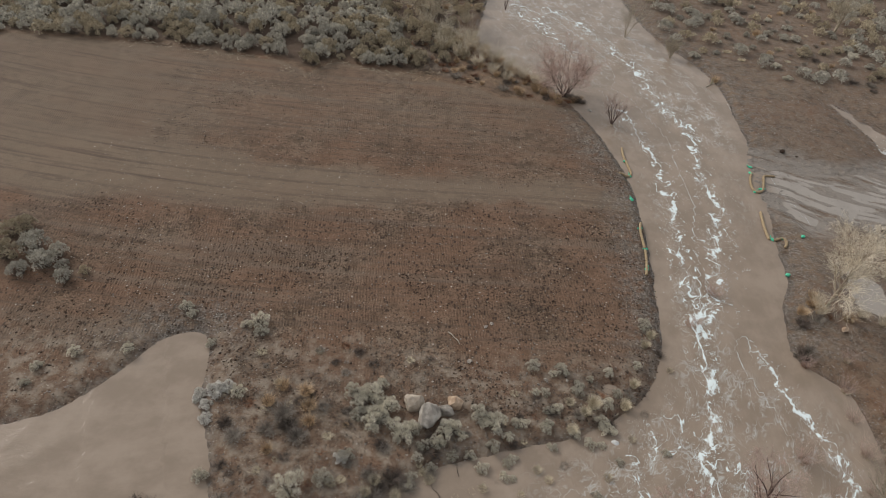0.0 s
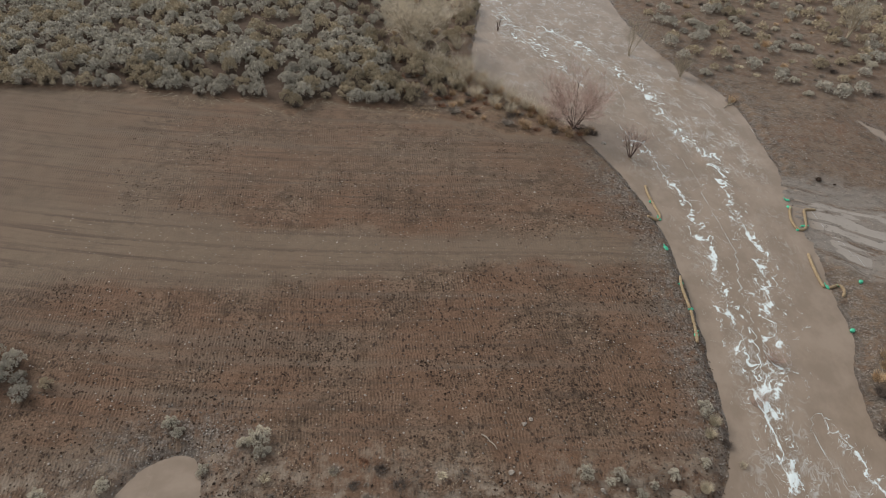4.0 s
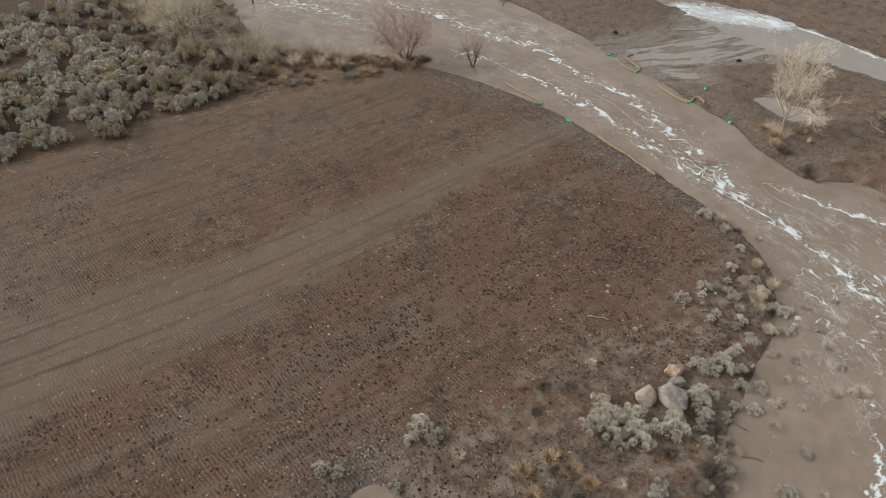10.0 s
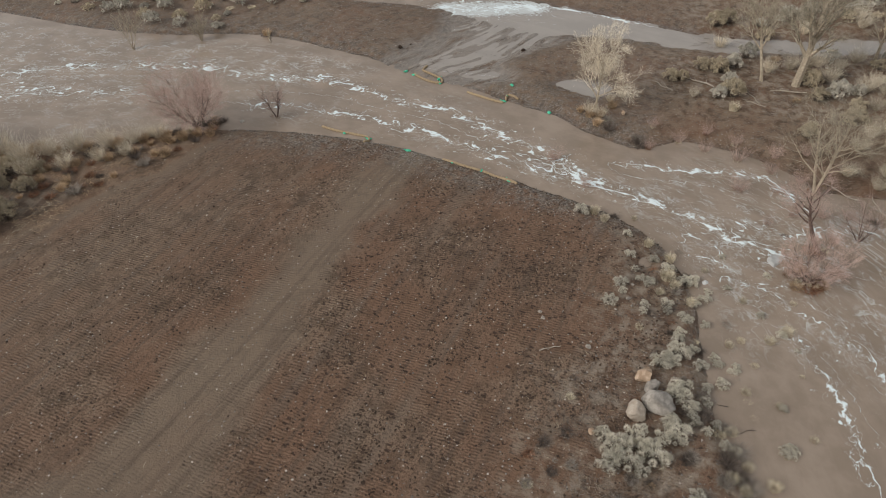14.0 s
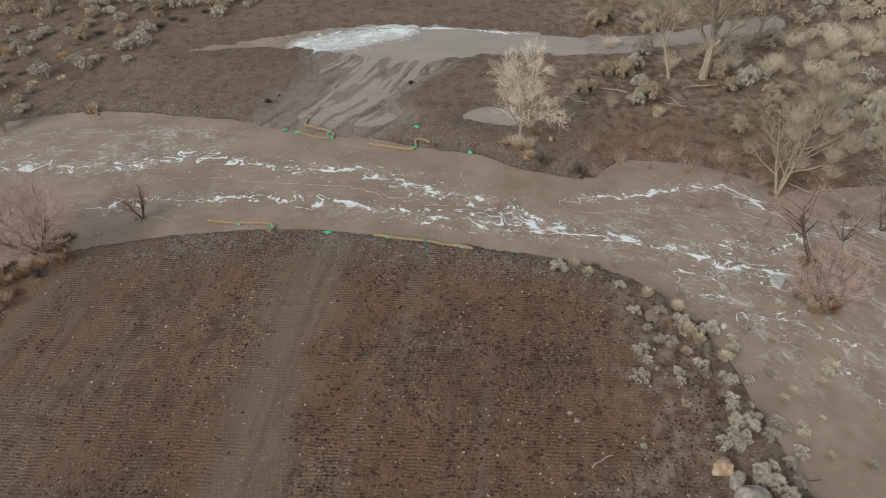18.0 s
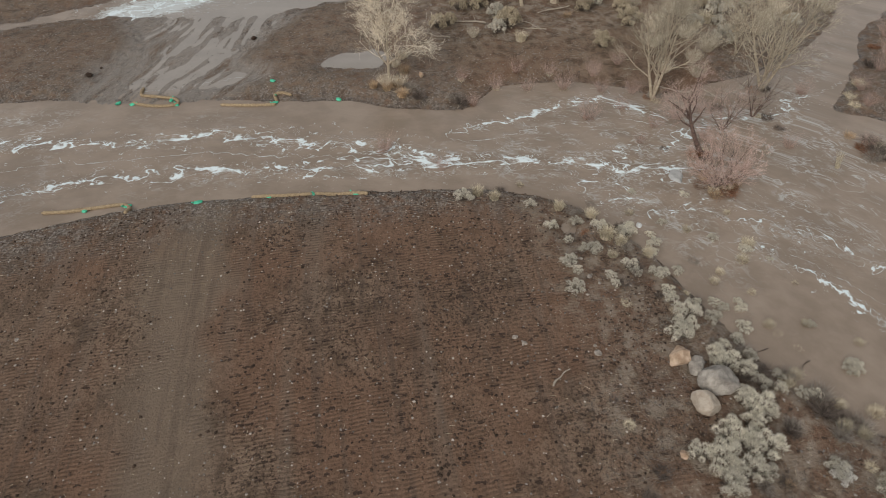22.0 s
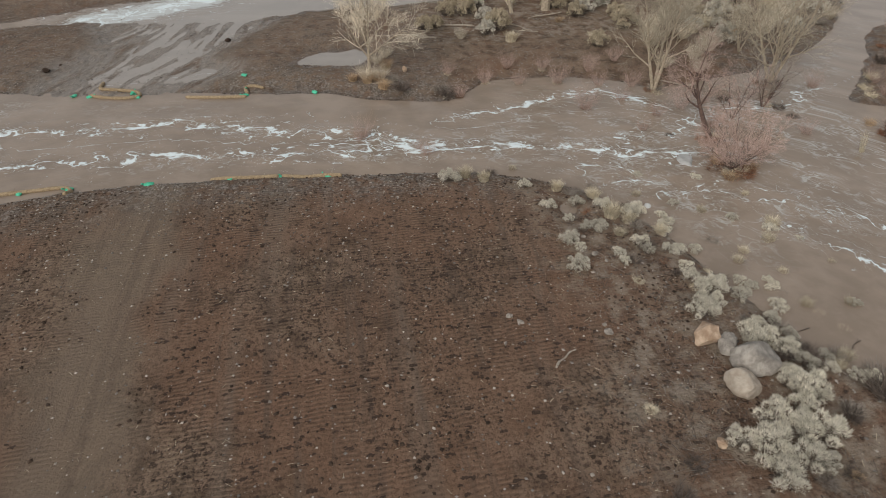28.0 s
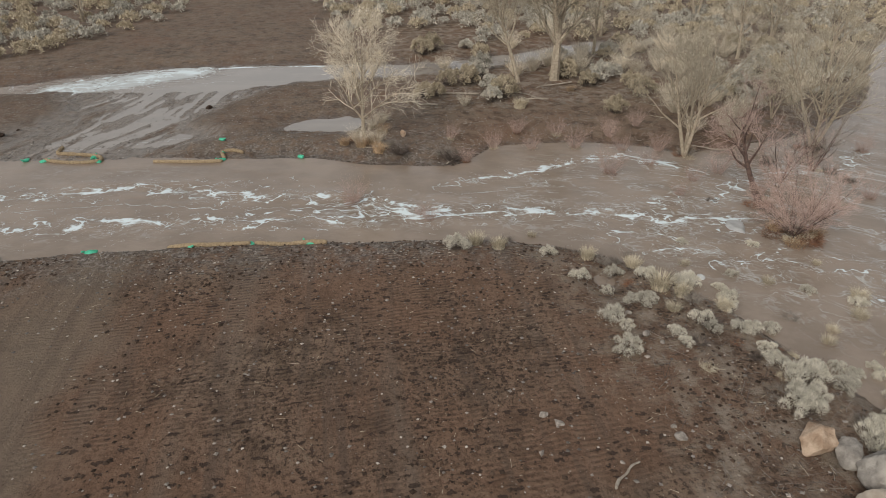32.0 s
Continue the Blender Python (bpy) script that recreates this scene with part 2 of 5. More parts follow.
def soil_material():
    m, n, l, b = material("brown_field_soil")
    pos = n.new("ShaderNodeNewGeometry").outputs["Position"]
    zone = attribute(n, "zone")           # r: smooth track, g: gravel, b: wetness
    sep = n.new("ShaderNodeSeparateColor")
    l.new(zone.outputs["Color"], sep.inputs[0])
    track, gravel, wet = sep.outputs
    kind = attribute(n, "kind_of_ground")  # r: trampled by hooves, g: brush litter, b: cleat marks
    sep2 = n.new("ShaderNodeSeparateColor")
    l.new(kind.outputs["Color"], sep2.inputs[0])
    hoof, litter, cleat = sep2.outputs
    lane = attribute(n, "lane").outputs["Fac"]
    big = noise_tex(n, l, 0.09, 4, 0.55, pos)
    mid = noise_tex(n, l, 0.9, 5, 0.6, pos)
    fine = noise_tex(n, l, 9.0, 4, 0.65, pos)
    col = mixc(n, l, span(n, l, big, 0.35, 0.65), (0.184, 0.118, 0.079), (0.228, 0.160, 0.112))
    col = mixc(n, l, span(n, l, mid, 0.42, 0.70), col, (0.094, 0.063, 0.041))
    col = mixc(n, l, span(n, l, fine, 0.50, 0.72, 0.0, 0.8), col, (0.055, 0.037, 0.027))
    # crumbly hollows, darkened in the colour and sunk by the bump below
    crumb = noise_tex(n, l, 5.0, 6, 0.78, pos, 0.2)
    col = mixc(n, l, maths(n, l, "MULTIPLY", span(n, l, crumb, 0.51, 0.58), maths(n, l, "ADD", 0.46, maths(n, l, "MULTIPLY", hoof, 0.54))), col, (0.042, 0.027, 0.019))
    col = mixc(n, l, maths(n, l, "MULTIPLY", span(n, l, crumb, 0.45, 0.36), 0.6), col, (0.215, 0.165, 0.118))
    # red-brown patches and the drier smooth track
    red = noise_tex(n, l, 0.16, 3, 0.5, pos)
    col = mixc(n, l, maths(n, l, "MULTIPLY", span(n, l, maths(n, l, "ADD", red, maths(n, l, "MULTIPLY", hoof, 0.14)), 0.45, 0.75), 0.6), col, (0.186, 0.106, 0.067))
    col = mixc(n, l, maths(n, l, "MULTIPLY", span(n, l, hoof, 0.80, 0.30, 0.0, 0.6), span(n, l, cleat, 0.0, 0.3)), col, (0.182, 0.140, 0.104))
    # darker ground under the sagebrush
    col = mixc(n, l, attribute(n, "sage_floor").outputs["Fac"], col, (0.072, 0.050, 0.037))
    col = mixc(n, l, maths(n, l, "MULTIPLY", track, 0.28), col, (0.228, 0.175, 0.127))
    # long streaks that the blade and the wheels left along the lanes
    pxyz = n.new("ShaderNodeSeparateXYZ")
    l.new(pos, pxyz.inputs[0])
    cxyz = n.new("ShaderNodeCombineXYZ")
    l.new(maths(n, l, "MULTIPLY", pxyz.outputs[0], 0.05), cxyz.inputs[0])
    l.new(lane, cxyz.inputs[1])
    streak = noise_tex(n, l, 1.5, 4, 0.6, cxyz.outputs[0])
    streak2 = noise_tex(n, l, 0.45, 3, 0.5, cxyz.outputs[0])
    smk = maths(n, l, "MULTIPLY", cleat, 0.55)
    col = mixc(n, l, maths(n, l, "MULTIPLY", span(n, l, streak, 0.50, 0.66), maths(n, l, "MAXIMUM", smk, maths(n, l, "MULTIPLY", track, 0.55))), col, (0.098, 0.070, 0.053))
    col = mixc(n, l, maths(n, l, "MULTIPLY", span(n, l, streak2, 0.50, 0.68), smk), col, (0.178, 0.136, 0.103))
    # cleat marks across the lanes of the tracked machine
    sx = n.new("ShaderNodeSeparateXYZ")
    l.new(pos, sx.inputs[0])
    wob = maths(n, l, "MULTIPLY", noise_tex(n, l, 0.5, 2, 0.5, pos), 0.5)
    ridge = maths(n, l, "SINE", maths(n, l, "MULTIPLY", maths(n, l, "ADD", maths(n, l, "ADD", sx.outputs[0], maths(n, l, "MULTIPLY", lane, 0.07)), wob), 27.0))
    lanes = maths(n, l, "SINE", maths(n, l, "MULTIPLY", lane, 5.6))
    lanes2 = span(n, l, lanes, -0.85, -0.45)
    press = maths(n, l, "MULTIPLY", maths(n, l, "MULTIPLY", ridge, lanes2), maths(n, l, "MULTIPLY", cleat, span(n, l, noise_tex(n, l, 0.3, 3, 0.6, pos), 0.34, 0.58)))
    col = mixc(n, l, span(n, l, press, 0.1, 0.95, 0.0, 0.29), col, (0.066, 0.044, 0.032))
    rut = span(n, l, maths(n, l, "SINE", maths(n, l, "ADD", maths(n, l, "MULTIPLY", lane, 2.8), maths(n, l, "MULTIPLY", mid, 2.0))), 0.75, 1.0)
    col = mixc(n, l, maths(n, l, "MULTIPLY", maths(n, l, "MULTIPLY", rut, track), 0.3), col, (0.075, 0.055, 0.042))
    # hoof prints: trodden pits, darkened in the colour and sunk in the relief
    vor = n.new("ShaderNodeTexVoronoi")
    vor.inputs["Scale"].default_value = 3.6
    vor.inputs["Randomness"].default_value = 1.0
    dis = n.new("ShaderNodeVectorMath")
    dis.operation = "MULTIPLY_ADD"
    nv = n.new("ShaderNodeTexNoise")
    nv.inputs["Scale"].default_value = 7.0
    l.new(pos, nv.inputs["Vector"])
    l.new(nv.outputs["Color"], dis.inputs[0])
    dis.inputs[1].default_value = (0.34, 0.34, 0.0)
    l.new(pos, dis.inputs[2])
    squash = n.new("ShaderNodeVectorMath")
    squash.operation = "MULTIPLY"
    squash.inputs[1].default_value = (1.25, 0.6, 1.0)
    l.new(dis.outputs[0], squash.inputs[0])
    l.new(squash.outputs[0], vor.inputs["Vector"])
    vsep = n.new("ShaderNodeSeparateColor")
    l.new(vor.outputs["Color"], vsep.inputs[0])
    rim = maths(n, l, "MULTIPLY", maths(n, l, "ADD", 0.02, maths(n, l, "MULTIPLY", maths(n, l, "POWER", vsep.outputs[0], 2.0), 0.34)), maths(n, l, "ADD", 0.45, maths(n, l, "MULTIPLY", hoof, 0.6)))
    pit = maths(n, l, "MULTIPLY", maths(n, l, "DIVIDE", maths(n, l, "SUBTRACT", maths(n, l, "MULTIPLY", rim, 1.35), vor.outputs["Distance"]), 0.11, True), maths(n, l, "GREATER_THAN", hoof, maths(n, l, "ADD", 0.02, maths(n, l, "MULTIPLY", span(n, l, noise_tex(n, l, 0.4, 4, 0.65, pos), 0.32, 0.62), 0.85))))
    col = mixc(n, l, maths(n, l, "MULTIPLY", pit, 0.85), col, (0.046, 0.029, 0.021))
    # gravel
    gv = n.new("ShaderNodeTexVoronoi")
    gv.inputs["Scale"].default_value = 8.0
    l.new(pos, gv.inputs["Vector"])
    gsep = n.new("ShaderNodeSeparateColor")
    l.new(gv.outputs["Color"], gsep.inputs[0])
    gcol = ramp(n, [(0.0, (0.075, 0.065, 0.056)), (0.55, (0.16, 0.142, 0.125)), (1.0, (0.34, 0.31, 0.28))])
    l.new(gsep.outputs[0], gcol.inputs[0])
    gm = maths(n, l, "MULTIPLY", gravel, span(n, l, noise_tex(n, l, 1.4, 4, 0.6, pos), 0.32, 0.62), True)
    col = mixc(n, l, maths(n, l, "MULTIPLY", gm, 0.85), col, gcol.outputs[0])
    # litter of straw and bleached chips
    ls = n.new("ShaderNodeTexVoronoi")
    ls.inputs["Scale"].default_value = 3.2
    l.new(pos, ls.inputs["Vector"])
    chip = maths(n, l, "LESS_THAN", ls.outputs["Distance"], maths(n, l, "ADD", 0.035, maths(n, l, "MULTIPLY", litter, 0.10)))
    lsep = n.new("ShaderNodeSeparateColor")
    l.new(ls.outputs["Color"], lsep.inputs[0])
    chip = maths(n, l, "MULTIPLY", chip, maths(n, l, "GREATER_THAN", lsep.outputs[1], 0.45))
    ln = span(n, l, noise_tex(n, l, 1.1, 5, 0.65, pos), 0.42, 0.66)
    col = mixc(n, l, maths(n, l, "MULTIPLY", maths(n, l, "MULTIPLY", ln, litter), 0.9), col, (0.290, 0.240, 0.190))
    col = mixc(n, l, maths(n, l, "MULTIPLY", chip, 0.8), col, (0.40, 0.34, 0.27))
    # wet soil is darker and shiny
    wf = maths(n, l, "MULTIPLY", wet, span(n, l, noise_tex(n, l, 0.7, 4, 0.6, pos), 0.25, 0.6), True)
    col = mixc(n, l, maths(n, l, "MULTIPLY", wf, 0.45), col, (0.062, 0.050, 0.042))
    # thin streaks of standing water in the wheel ruts of the ford
    rut_at = n.new("ShaderNodeSeparateXYZ")
    l.new(attribute(n, "rut").outputs["Vector"], rut_at.inputs[0])
    rvec = n.new("ShaderNodeCombineXYZ")
    l.new(maths(n, l, "MULTIPLY", rut_at.outputs[0], 0.2), rvec.inputs[0])
    l.new(maths(n, l, "MULTIPLY", rut_at.outputs[1], 0.7), rvec.inputs[1])
    film = maths(n, l, "MULTIPLY", rut_at.outputs[2], span(n, l, noise_tex(n, l, 1.5, 6, 0.70, rvec.outputs[0]), 0.34, 0.54), True)
    col = mixc(n, l, maths(n, l, "MULTIPLY", film, 0.8), col, (0.275, 0.245, 0.215))
    l.new(col, b.inputs["Base Color"])
    l.new(span(n, l, maths(n, l, "MAXIMUM", wf, film), 0.2, 0.95, 0.92, 0.16), b.inputs["Roughness"])
    b.inputs["Specular IOR Level"].default_value = 0.3
    h = maths(n, l, "ADD", maths(n, l, "MULTIPLY", fine, 0.5), maths(n, l, "MULTIPLY", mid, 0.9))
    h = maths(n, l, "SUBTRACT", h, maths(n, l, "MULTIPLY", pit, 0.55))
    h = maths(n, l, "ADD", h, maths(n, l, "MULTIPLY", press, -0.17))
    h = maths(n, l, "ADD", h, maths(n, l, "MULTIPLY", maths(n, l, "MULTIPLY", gsep.outputs[0], gm), 0.4))
    bump(n, l, b, maths(n, l, "ADD", h, maths(n, l, "MULTIPLY", crumb, -0.8)), 0.9, 0.12)
    return m


def water_material():
    m, n, l, b = material("muddy_flood_water")
    flow = attribute(n, "flow").outputs["Vector"]
    foam = attribute(n, "foam").outputs["Fac"]
    pos = n.new("ShaderNodeNewGeometry").outputs["Position"]
    st = n.new("ShaderNodeVectorMath")
    st.operation = "MULTIPLY"
    st.inputs[1].default_value = (0.75, 1.0, 1.0)
    l.new(flow, st.inputs[0])
    sv = st.outputs[0]
    tone = noise_tex(n, l, 0.35, 4, 0.6, sv)
    col = mixc(n, l, span(n, l, tone, 0.35, 0.68), (0.240, 0.188, 0.145), (0.308, 0.246, 0.195))
    # the side stream and pools are paler grey: sky reflection put into the colour
    col = mixc(n, l, attribute(n, "sky_sheen").outputs["Fac"], col, (0.36, 0.36, 0.35))
    # winding threads of foam that curl about the main current
    thread = attribute(n, "thread").outputs["Fac"]
    reach = attribute(n, "reach").outputs["Fac"]
    white = None
    breaks = noise_tex(n, l, 0.55, 3, 0.55, sv, 0.4)
    torn = maths(n, l, "MULTIPLY", maths(n, l, "SUBTRACT", noise_tex(n, l, 5.5, 4, 0.65, sv), 0.5), 0.55)
    for k, (shift, scale, swing, thin) in enumerate(((3.1, 0.50, 4.6, 0.19), (17.7, 0.75, 8.0, 0.058), (41.3, 1.1, 12.0, 0.034))):
        off = n.new("ShaderNodeVectorMath")
        off.operation = "ADD"
        off.inputs[1].default_value = (shift, shift * 1.7, shift)
        l.new(sv, off.inputs[0])
        w = noise_tex(n, l, scale, 2.6, 0.52, off.outputs[0], 1.3)
        u = maths(n, l, "ADD", thread, maths(n, l, "MULTIPLY", maths(n, l, "MULTIPLY", maths(n, l, "SUBTRACT", w, 0.5), swing), reach))
        u = maths(n, l, "ABSOLUTE", maths(n, l, "ADD", u, torn))
        body = noise_tex(n, l, 0.9, 4, 0.62, off.outputs[0], 0.8)
        half = maths(n, l, "MULTIPLY", span(n, l, body, 0.42, 0.70, 0.45, 3.8), maths(n, l, "MULTIPLY", foam, thin))
        line = maths(n, l, "SUBTRACT", 1.0, maths(n, l, "DIVIDE", u, maths(n, l, "ADD", half, 0.004)), True)
        line = span(n, l, line, 0.0, 0.85)
        line = maths(n, l, "MULTIPLY", line, span(n, l, maths(n, l, "ADD", breaks if k % 2 else body, maths(n, l, "MULTIPLY", foam, 0.10)), 0.45 if k else 0.40, 0.62 if k else 0.60))
        white = line if white is None else maths(n, l, "MAXIMUM", white, line)
    # torn flecks round the threads and wisps over the open water
    w3 = noise_tex(n, l, 2.6, 5, 0.68, sv, 0.9)
    near = maths(n, l, "SUBTRACT", 1.0, maths(n, l, "DIVIDE", maths(n, l, "ABSOLUTE", thread), maths(n, l, "MULTIPLY", reach, 1.3)), True)
    fleck = maths(n, l, "MULTIPLY", span(n, l, maths(n, l, "ADD", w3, maths(n, l, "MULTIPLY", maths(n, l, "MULTIPLY", near, foam), 0.17)), 0.68, 0.80), 0.5)
    long = n.new("ShaderNodeVectorMath")
    long.operation = "MULTIPLY"
    long.inputs[1].default_value = (0.62, 1.0, 1.0)
    l.new(flow, long.inputs[0])
    wisp_at = attribute(n, "wisp").outputs["Fac"]
    wisp = None
    for scale, thin, shift in ((0.75, 26.0, 5.0), (1.5, 17.0, 23.0)):
        off = n.new("ShaderNodeVectorMath")
        off.operation = "ADD"
        off.inputs[1].default_value = (shift, shift, shift)
        l.new(long.outputs[0], off.inputs[0])
        w1 = maths(n, l, "ADD", noise_tex(n, l, scale, 3, 0.55, off.outputs[0], 1.0), maths(n, l, "MULTIPLY", torn, 0.06))
        ridge = maths(n, l, "SUBTRACT", 1.0, maths(n, l, "ABSOLUTE", maths(n, l, "MULTIPLY", maths(n, l, "SUBTRACT", w1, 0.5), thin)), True)
        ridge = maths(n, l, "MULTIPLY", maths(n, l, "MULTIPLY", ridge, wisp_at), span(n, l, noise_tex(n, l, 0.8, 3, 0.6, off.outputs[0]), 0.46, 0.62))
        wisp = ridge if wisp is None else maths(n, l, "MAXIMUM", wisp, ridge)
    white = maths(n, l, "MAXIMUM", maths(n, l, "MAXIMUM", white, maths(n, l, "MULTIPLY", fleck, span(n, l, near, 0.0, 0.3))), wisp)
    col = mixc(n, l, white, col, (0.74, 0.82, 0.84))
    l.new(col, b.inputs["Base Color"])
    l.new(span(n, l, white, 0.0, 0.6, 0.10, 0.7), b.inputs["Roughness"])
    b.inputs["IOR"].default_value = 1.33
    rough = attribute(n, "chop").outputs["Fac"]
    h = maths(n, l, "ADD", maths(n, l, "MULTIPLY", noise_tex(n, l, 1.4, 4, 0.6, sv, 0.4), rough), maths(n, l, "MULTIPLY", white, 0.25))
    bump(n, l, b, h, 0.55, 0.16)
    return m


SOIL, WATER = soil_material(), water_material()

# ---------------------------------------------------------------- plan of land and water
WEST = [(13, 150), (10, 128), (8.2, 112), (6.6, 101), (5.8, 95.5), (7.2, 91.2), (10, 86.7), (14, 82), (17.2, 75.5), (19.3, 69), (20.6, 63), (21, 57.5), (20.7, 52.5), (20.2, 46), (19.4, 40),
        (18.6, 36), (16.8, 32.3), (14, 29.8), (10.5, 27.8), (6.5, 27), (2.6, 25.6), (-0.5, 24.6), (-3, 22.6), (-4.5, 20), (-8, 18.5), (-12, 19), (-13.2, 22.5),
        (-14, 25.7), (-15.8, 30), (-16.2, 34), (-17.3, 36), (-20, 35.2), (-22.4, 31.6), (-25, 28.5), (-28.2, 26.9), (-38, 23), (-60, 16), (-120, 0)]
SOUTH = [(-120, -15), (-20, -12), (8, -6), (16, 2.5), (21.9, 4.4), (24.2, 7.3), (26.9, 4.8), (30.4, 1.7), (31.8, 0.2), (36.5, -3.1), (40.2, -8.3), (52, -22), (80, -55),
         (86, -50), (57, -17), (45, -6.5), (37, 0.5), (33.5, 5.5), (31, 10), (30, 14), (29.3, 17.5), (29, 20.6)]
EAST = [(30.5, 22.5), (32, 26.5), (32.6, 30), (32.3, 33), (31, 34.5), (29.4, 36.5), (29.8, 39), (30.8, 42.5), (32.4, 46), (33.3, 51), (34.3, 56), (35, 62), (36.6, 69), (37.2, 76),
        (37.6, 84), (35.8, 91), (32.6, 98.4), (30.4, 112), (28, 150)]
FLOOD = curve_through(WEST + SOUTH + EAST, True, 4)
STREAM = curve_through([(51.6, 81), (54.2, 75), (56.2, 70.5), (58.2, 65), (59.6, 60), (59.4, 52), (58.6, 43), (57.5, 36), (59.5, 25), (64, 14), (61, 13), (56.3, 24.4), (53.6, 34), (53.2, 42), (52.6, 47),
                        (51, 51), (48, 54.5), (49.5, 60), (52, 65.5), (53.6, 69.5), (52.4, 75)], True, 4)
RUTS = curve_through([(35.8, 67), (35, 61), (35.5, 57), (38, 53), (41, 55), (46, 53), (50.5, 51), (52, 58), (52.4, 66), (46, 64.5), (41, 66.5)], True, 4)
POOL = curve_through([(40.2, 46.8), (40.8, 44.6), (40.6, 42), (38.6, 41.8), (37.6, 43.3), (38.0, 45.6), (38.8, 47.6)], True, 4)
CENTRE = curve_through([(14, 180), (17, 140), (19, 112), (23.5, 97), (28, 83), (28.5, 72), (28.3, 60), (26.5, 50), (24.5, 42), (22, 34), (19, 27), (14, 20), (4, 14), (-12, 8), (-40, 2), (-90, -6), (-170, -16)], False, 4)


def level(y):
    """Height of the water, which falls slowly down the river."""
    return -1.0 + 0.008 * (np.clip(y, -60, 140) - 45)


def field_height(x, y):
    return 0.05 + 0.9 * smooth(33, 60, y) * (0.5 + 0.5 * smooth(-28, 0, x))


def track_line(x):
    return 57.9 + 0.0026 * np.minimum(x, 0) ** 2 - 0.055 * np.maximum(x - 8, 0)


def axis(lo, hi, step, far):
    mid = np.arange(lo, hi + step / 2, step)
    out, s, v = [], step, hi
    while v < far:
        s *= 1.18
        v += s
        out.append(v)
    back, s, v = [], step, lo
    while v > -far:
        s *= 1.18
        v -= s
        back.append(v)
    return np.array(back[::-1] + list(mid) + out)


def terrain(x, y):
    """Ground height and the masks of its materials at plan points."""
    jag = 0.9 * (fbm(x * 0.55, y * 0.55, 4, 3) - 0.5) + 0.35 * (fbm(x * 2.2, y * 2.2, 2, 9) - 0.5)
    d = region(x, y, FLOOD)
    w = level(y)
    side = (x > np.interp(y, [-60, 0, 20, 40, 60, 80, 100, 130], [24, 24, 24, 24, 28, 28, 24, 5])) | ((y < 12) & (x > 10))
    dj = d + jag * np.clip(0.5 + np.abs(d) * 0.15, 0, 1.6)
    top = np.where(side, w + 0.42 + 0.22 * (fbm(x * 0.12, y * 0.12, 3, 5) - 0.5) + 0.012 * np.clip(x - 62, 0, 200), field_height(x, y))
    # mound under the pale tree on the east bank, brush banks in the north
    top = top + 0.55 * np.exp(-((x - 33.5) ** 2 + (y - 41) ** 2) / 9) * side
    width = np.where(side, 2.6, 8.0) * np.where(y > 70, 0.6, 1) * np.where((y < 33) & (~side), 0.55, 1)
    land = w + (top - w) * (0.25 * smooth(0, 0.9, dj) + 0.75 * smooth(0.3, width, dj))
    h = np.where(dj > 0, land, w - 0.5 * smooth(0, 3.0, -dj) - 0.02)
    # the far stream, the side pool and the flooded ruts of the ford
    for poly, depth, rim in ((STREAM, 0.3, 1.6), (POOL, 0.12, 1.2)):
        q = region(x, y, poly) + 0.8 * jag
        h = np.where(d > 0.5, np.minimum(h, w + np.where(q < 0, -depth * smooth(0, 1.5, -q) - 0.015, 0.42 * smooth(0, rim * 2.5, q) + 0.002)), h)
    q = region(x, y, RUTS) + 1.5 * jag
    along = x * 0.92 - y * 0.38 + 0.02 * (y - 58) ** 2
    cross = x * 0.38 + y * 0.92 + 0.9 * (fbm(x * 0.12, y * 0.12, 2, 19) - 0.5) * 4
    ruts = w + 0.006 + 0.12 * (fbm(along * 0.16, cross * 1.2, 4, 21) - 0.5) + 0.06 * (fbm(along * 0.5, cross * 2.6, 2, 33) - 0.5)
    mixr = smooth(1.6, -1.2, q) * (d > -0.5)
    h = h * (1 - mixr) + ruts * mixr
    # islets of brush in the flooded margin
    for ix, iy, r in ((-16.8, 21.5, 1.8), (18.6, 7.8, 1.9), (16.4, 20.9, 1.7), (20.2, 20.2, 1.1), (28.2, 11.2, 1.3), (24.6, 13.6, 1.0), (37.5, 85.5, 1.2)):
        h = np.maximum(h, w + 0.07 - 0.5 * ((x - ix) ** 2 + (y - iy) ** 2) / r ** 2 * 0.6 + 0.25 * jag)
    # a wet hollow behind the south point
    hol = np.exp(-(((x - 13.9) * 0.8) ** 2 + ((y - 32.4) * 1.0) ** 2) / 0.9)
    h = h - 0.55 * hol * (h > w - 0.1)
    rough = np.where(side, 0.10, 0.07)
    h = h + rough * (fbm(x * 0.7, y * 0.7, 4, 11) - 0.5) * smooth(0.3, 2.5, d) * (1 - 0.85 * mixr)
    lane = y - track_line(x)
    west = ~side & (d > 0)
    hair = (fbm(x * 0.25, y * 0.25, 3, 41) - 0.5)
    half = 1.2 + 0.075 * np.clip(8 - x, 0, 60)
    track = west * smooth(half + 3.2, half - 2.4, np.abs(lane + 1.0 + half * 0.45) + 5.0 * hair)
    gravel = np.clip(west * smooth(5.5, 0.5, d + 4 * hair) * smooth(80, 66, y) * smooth(31, 39, y) + side * (0.42 + 0.45 * smooth(7, 0, d)) * ((y > 36) | (y < 14)) + (d <= 0) * 1.0 + west * 0.12 * smooth(36, 30, y) * (x > -30), 0, 1)
    wet = np.clip(smooth(1.0, 0.0, d + jag) + 0.5 * smooth(3.5, -0.5, q) * side + 0.8 * smooth(2.5, 0, region(x, y, STREAM)) + 0.8 * smooth(2, 0, region(x, y, POOL)), 0, 1)
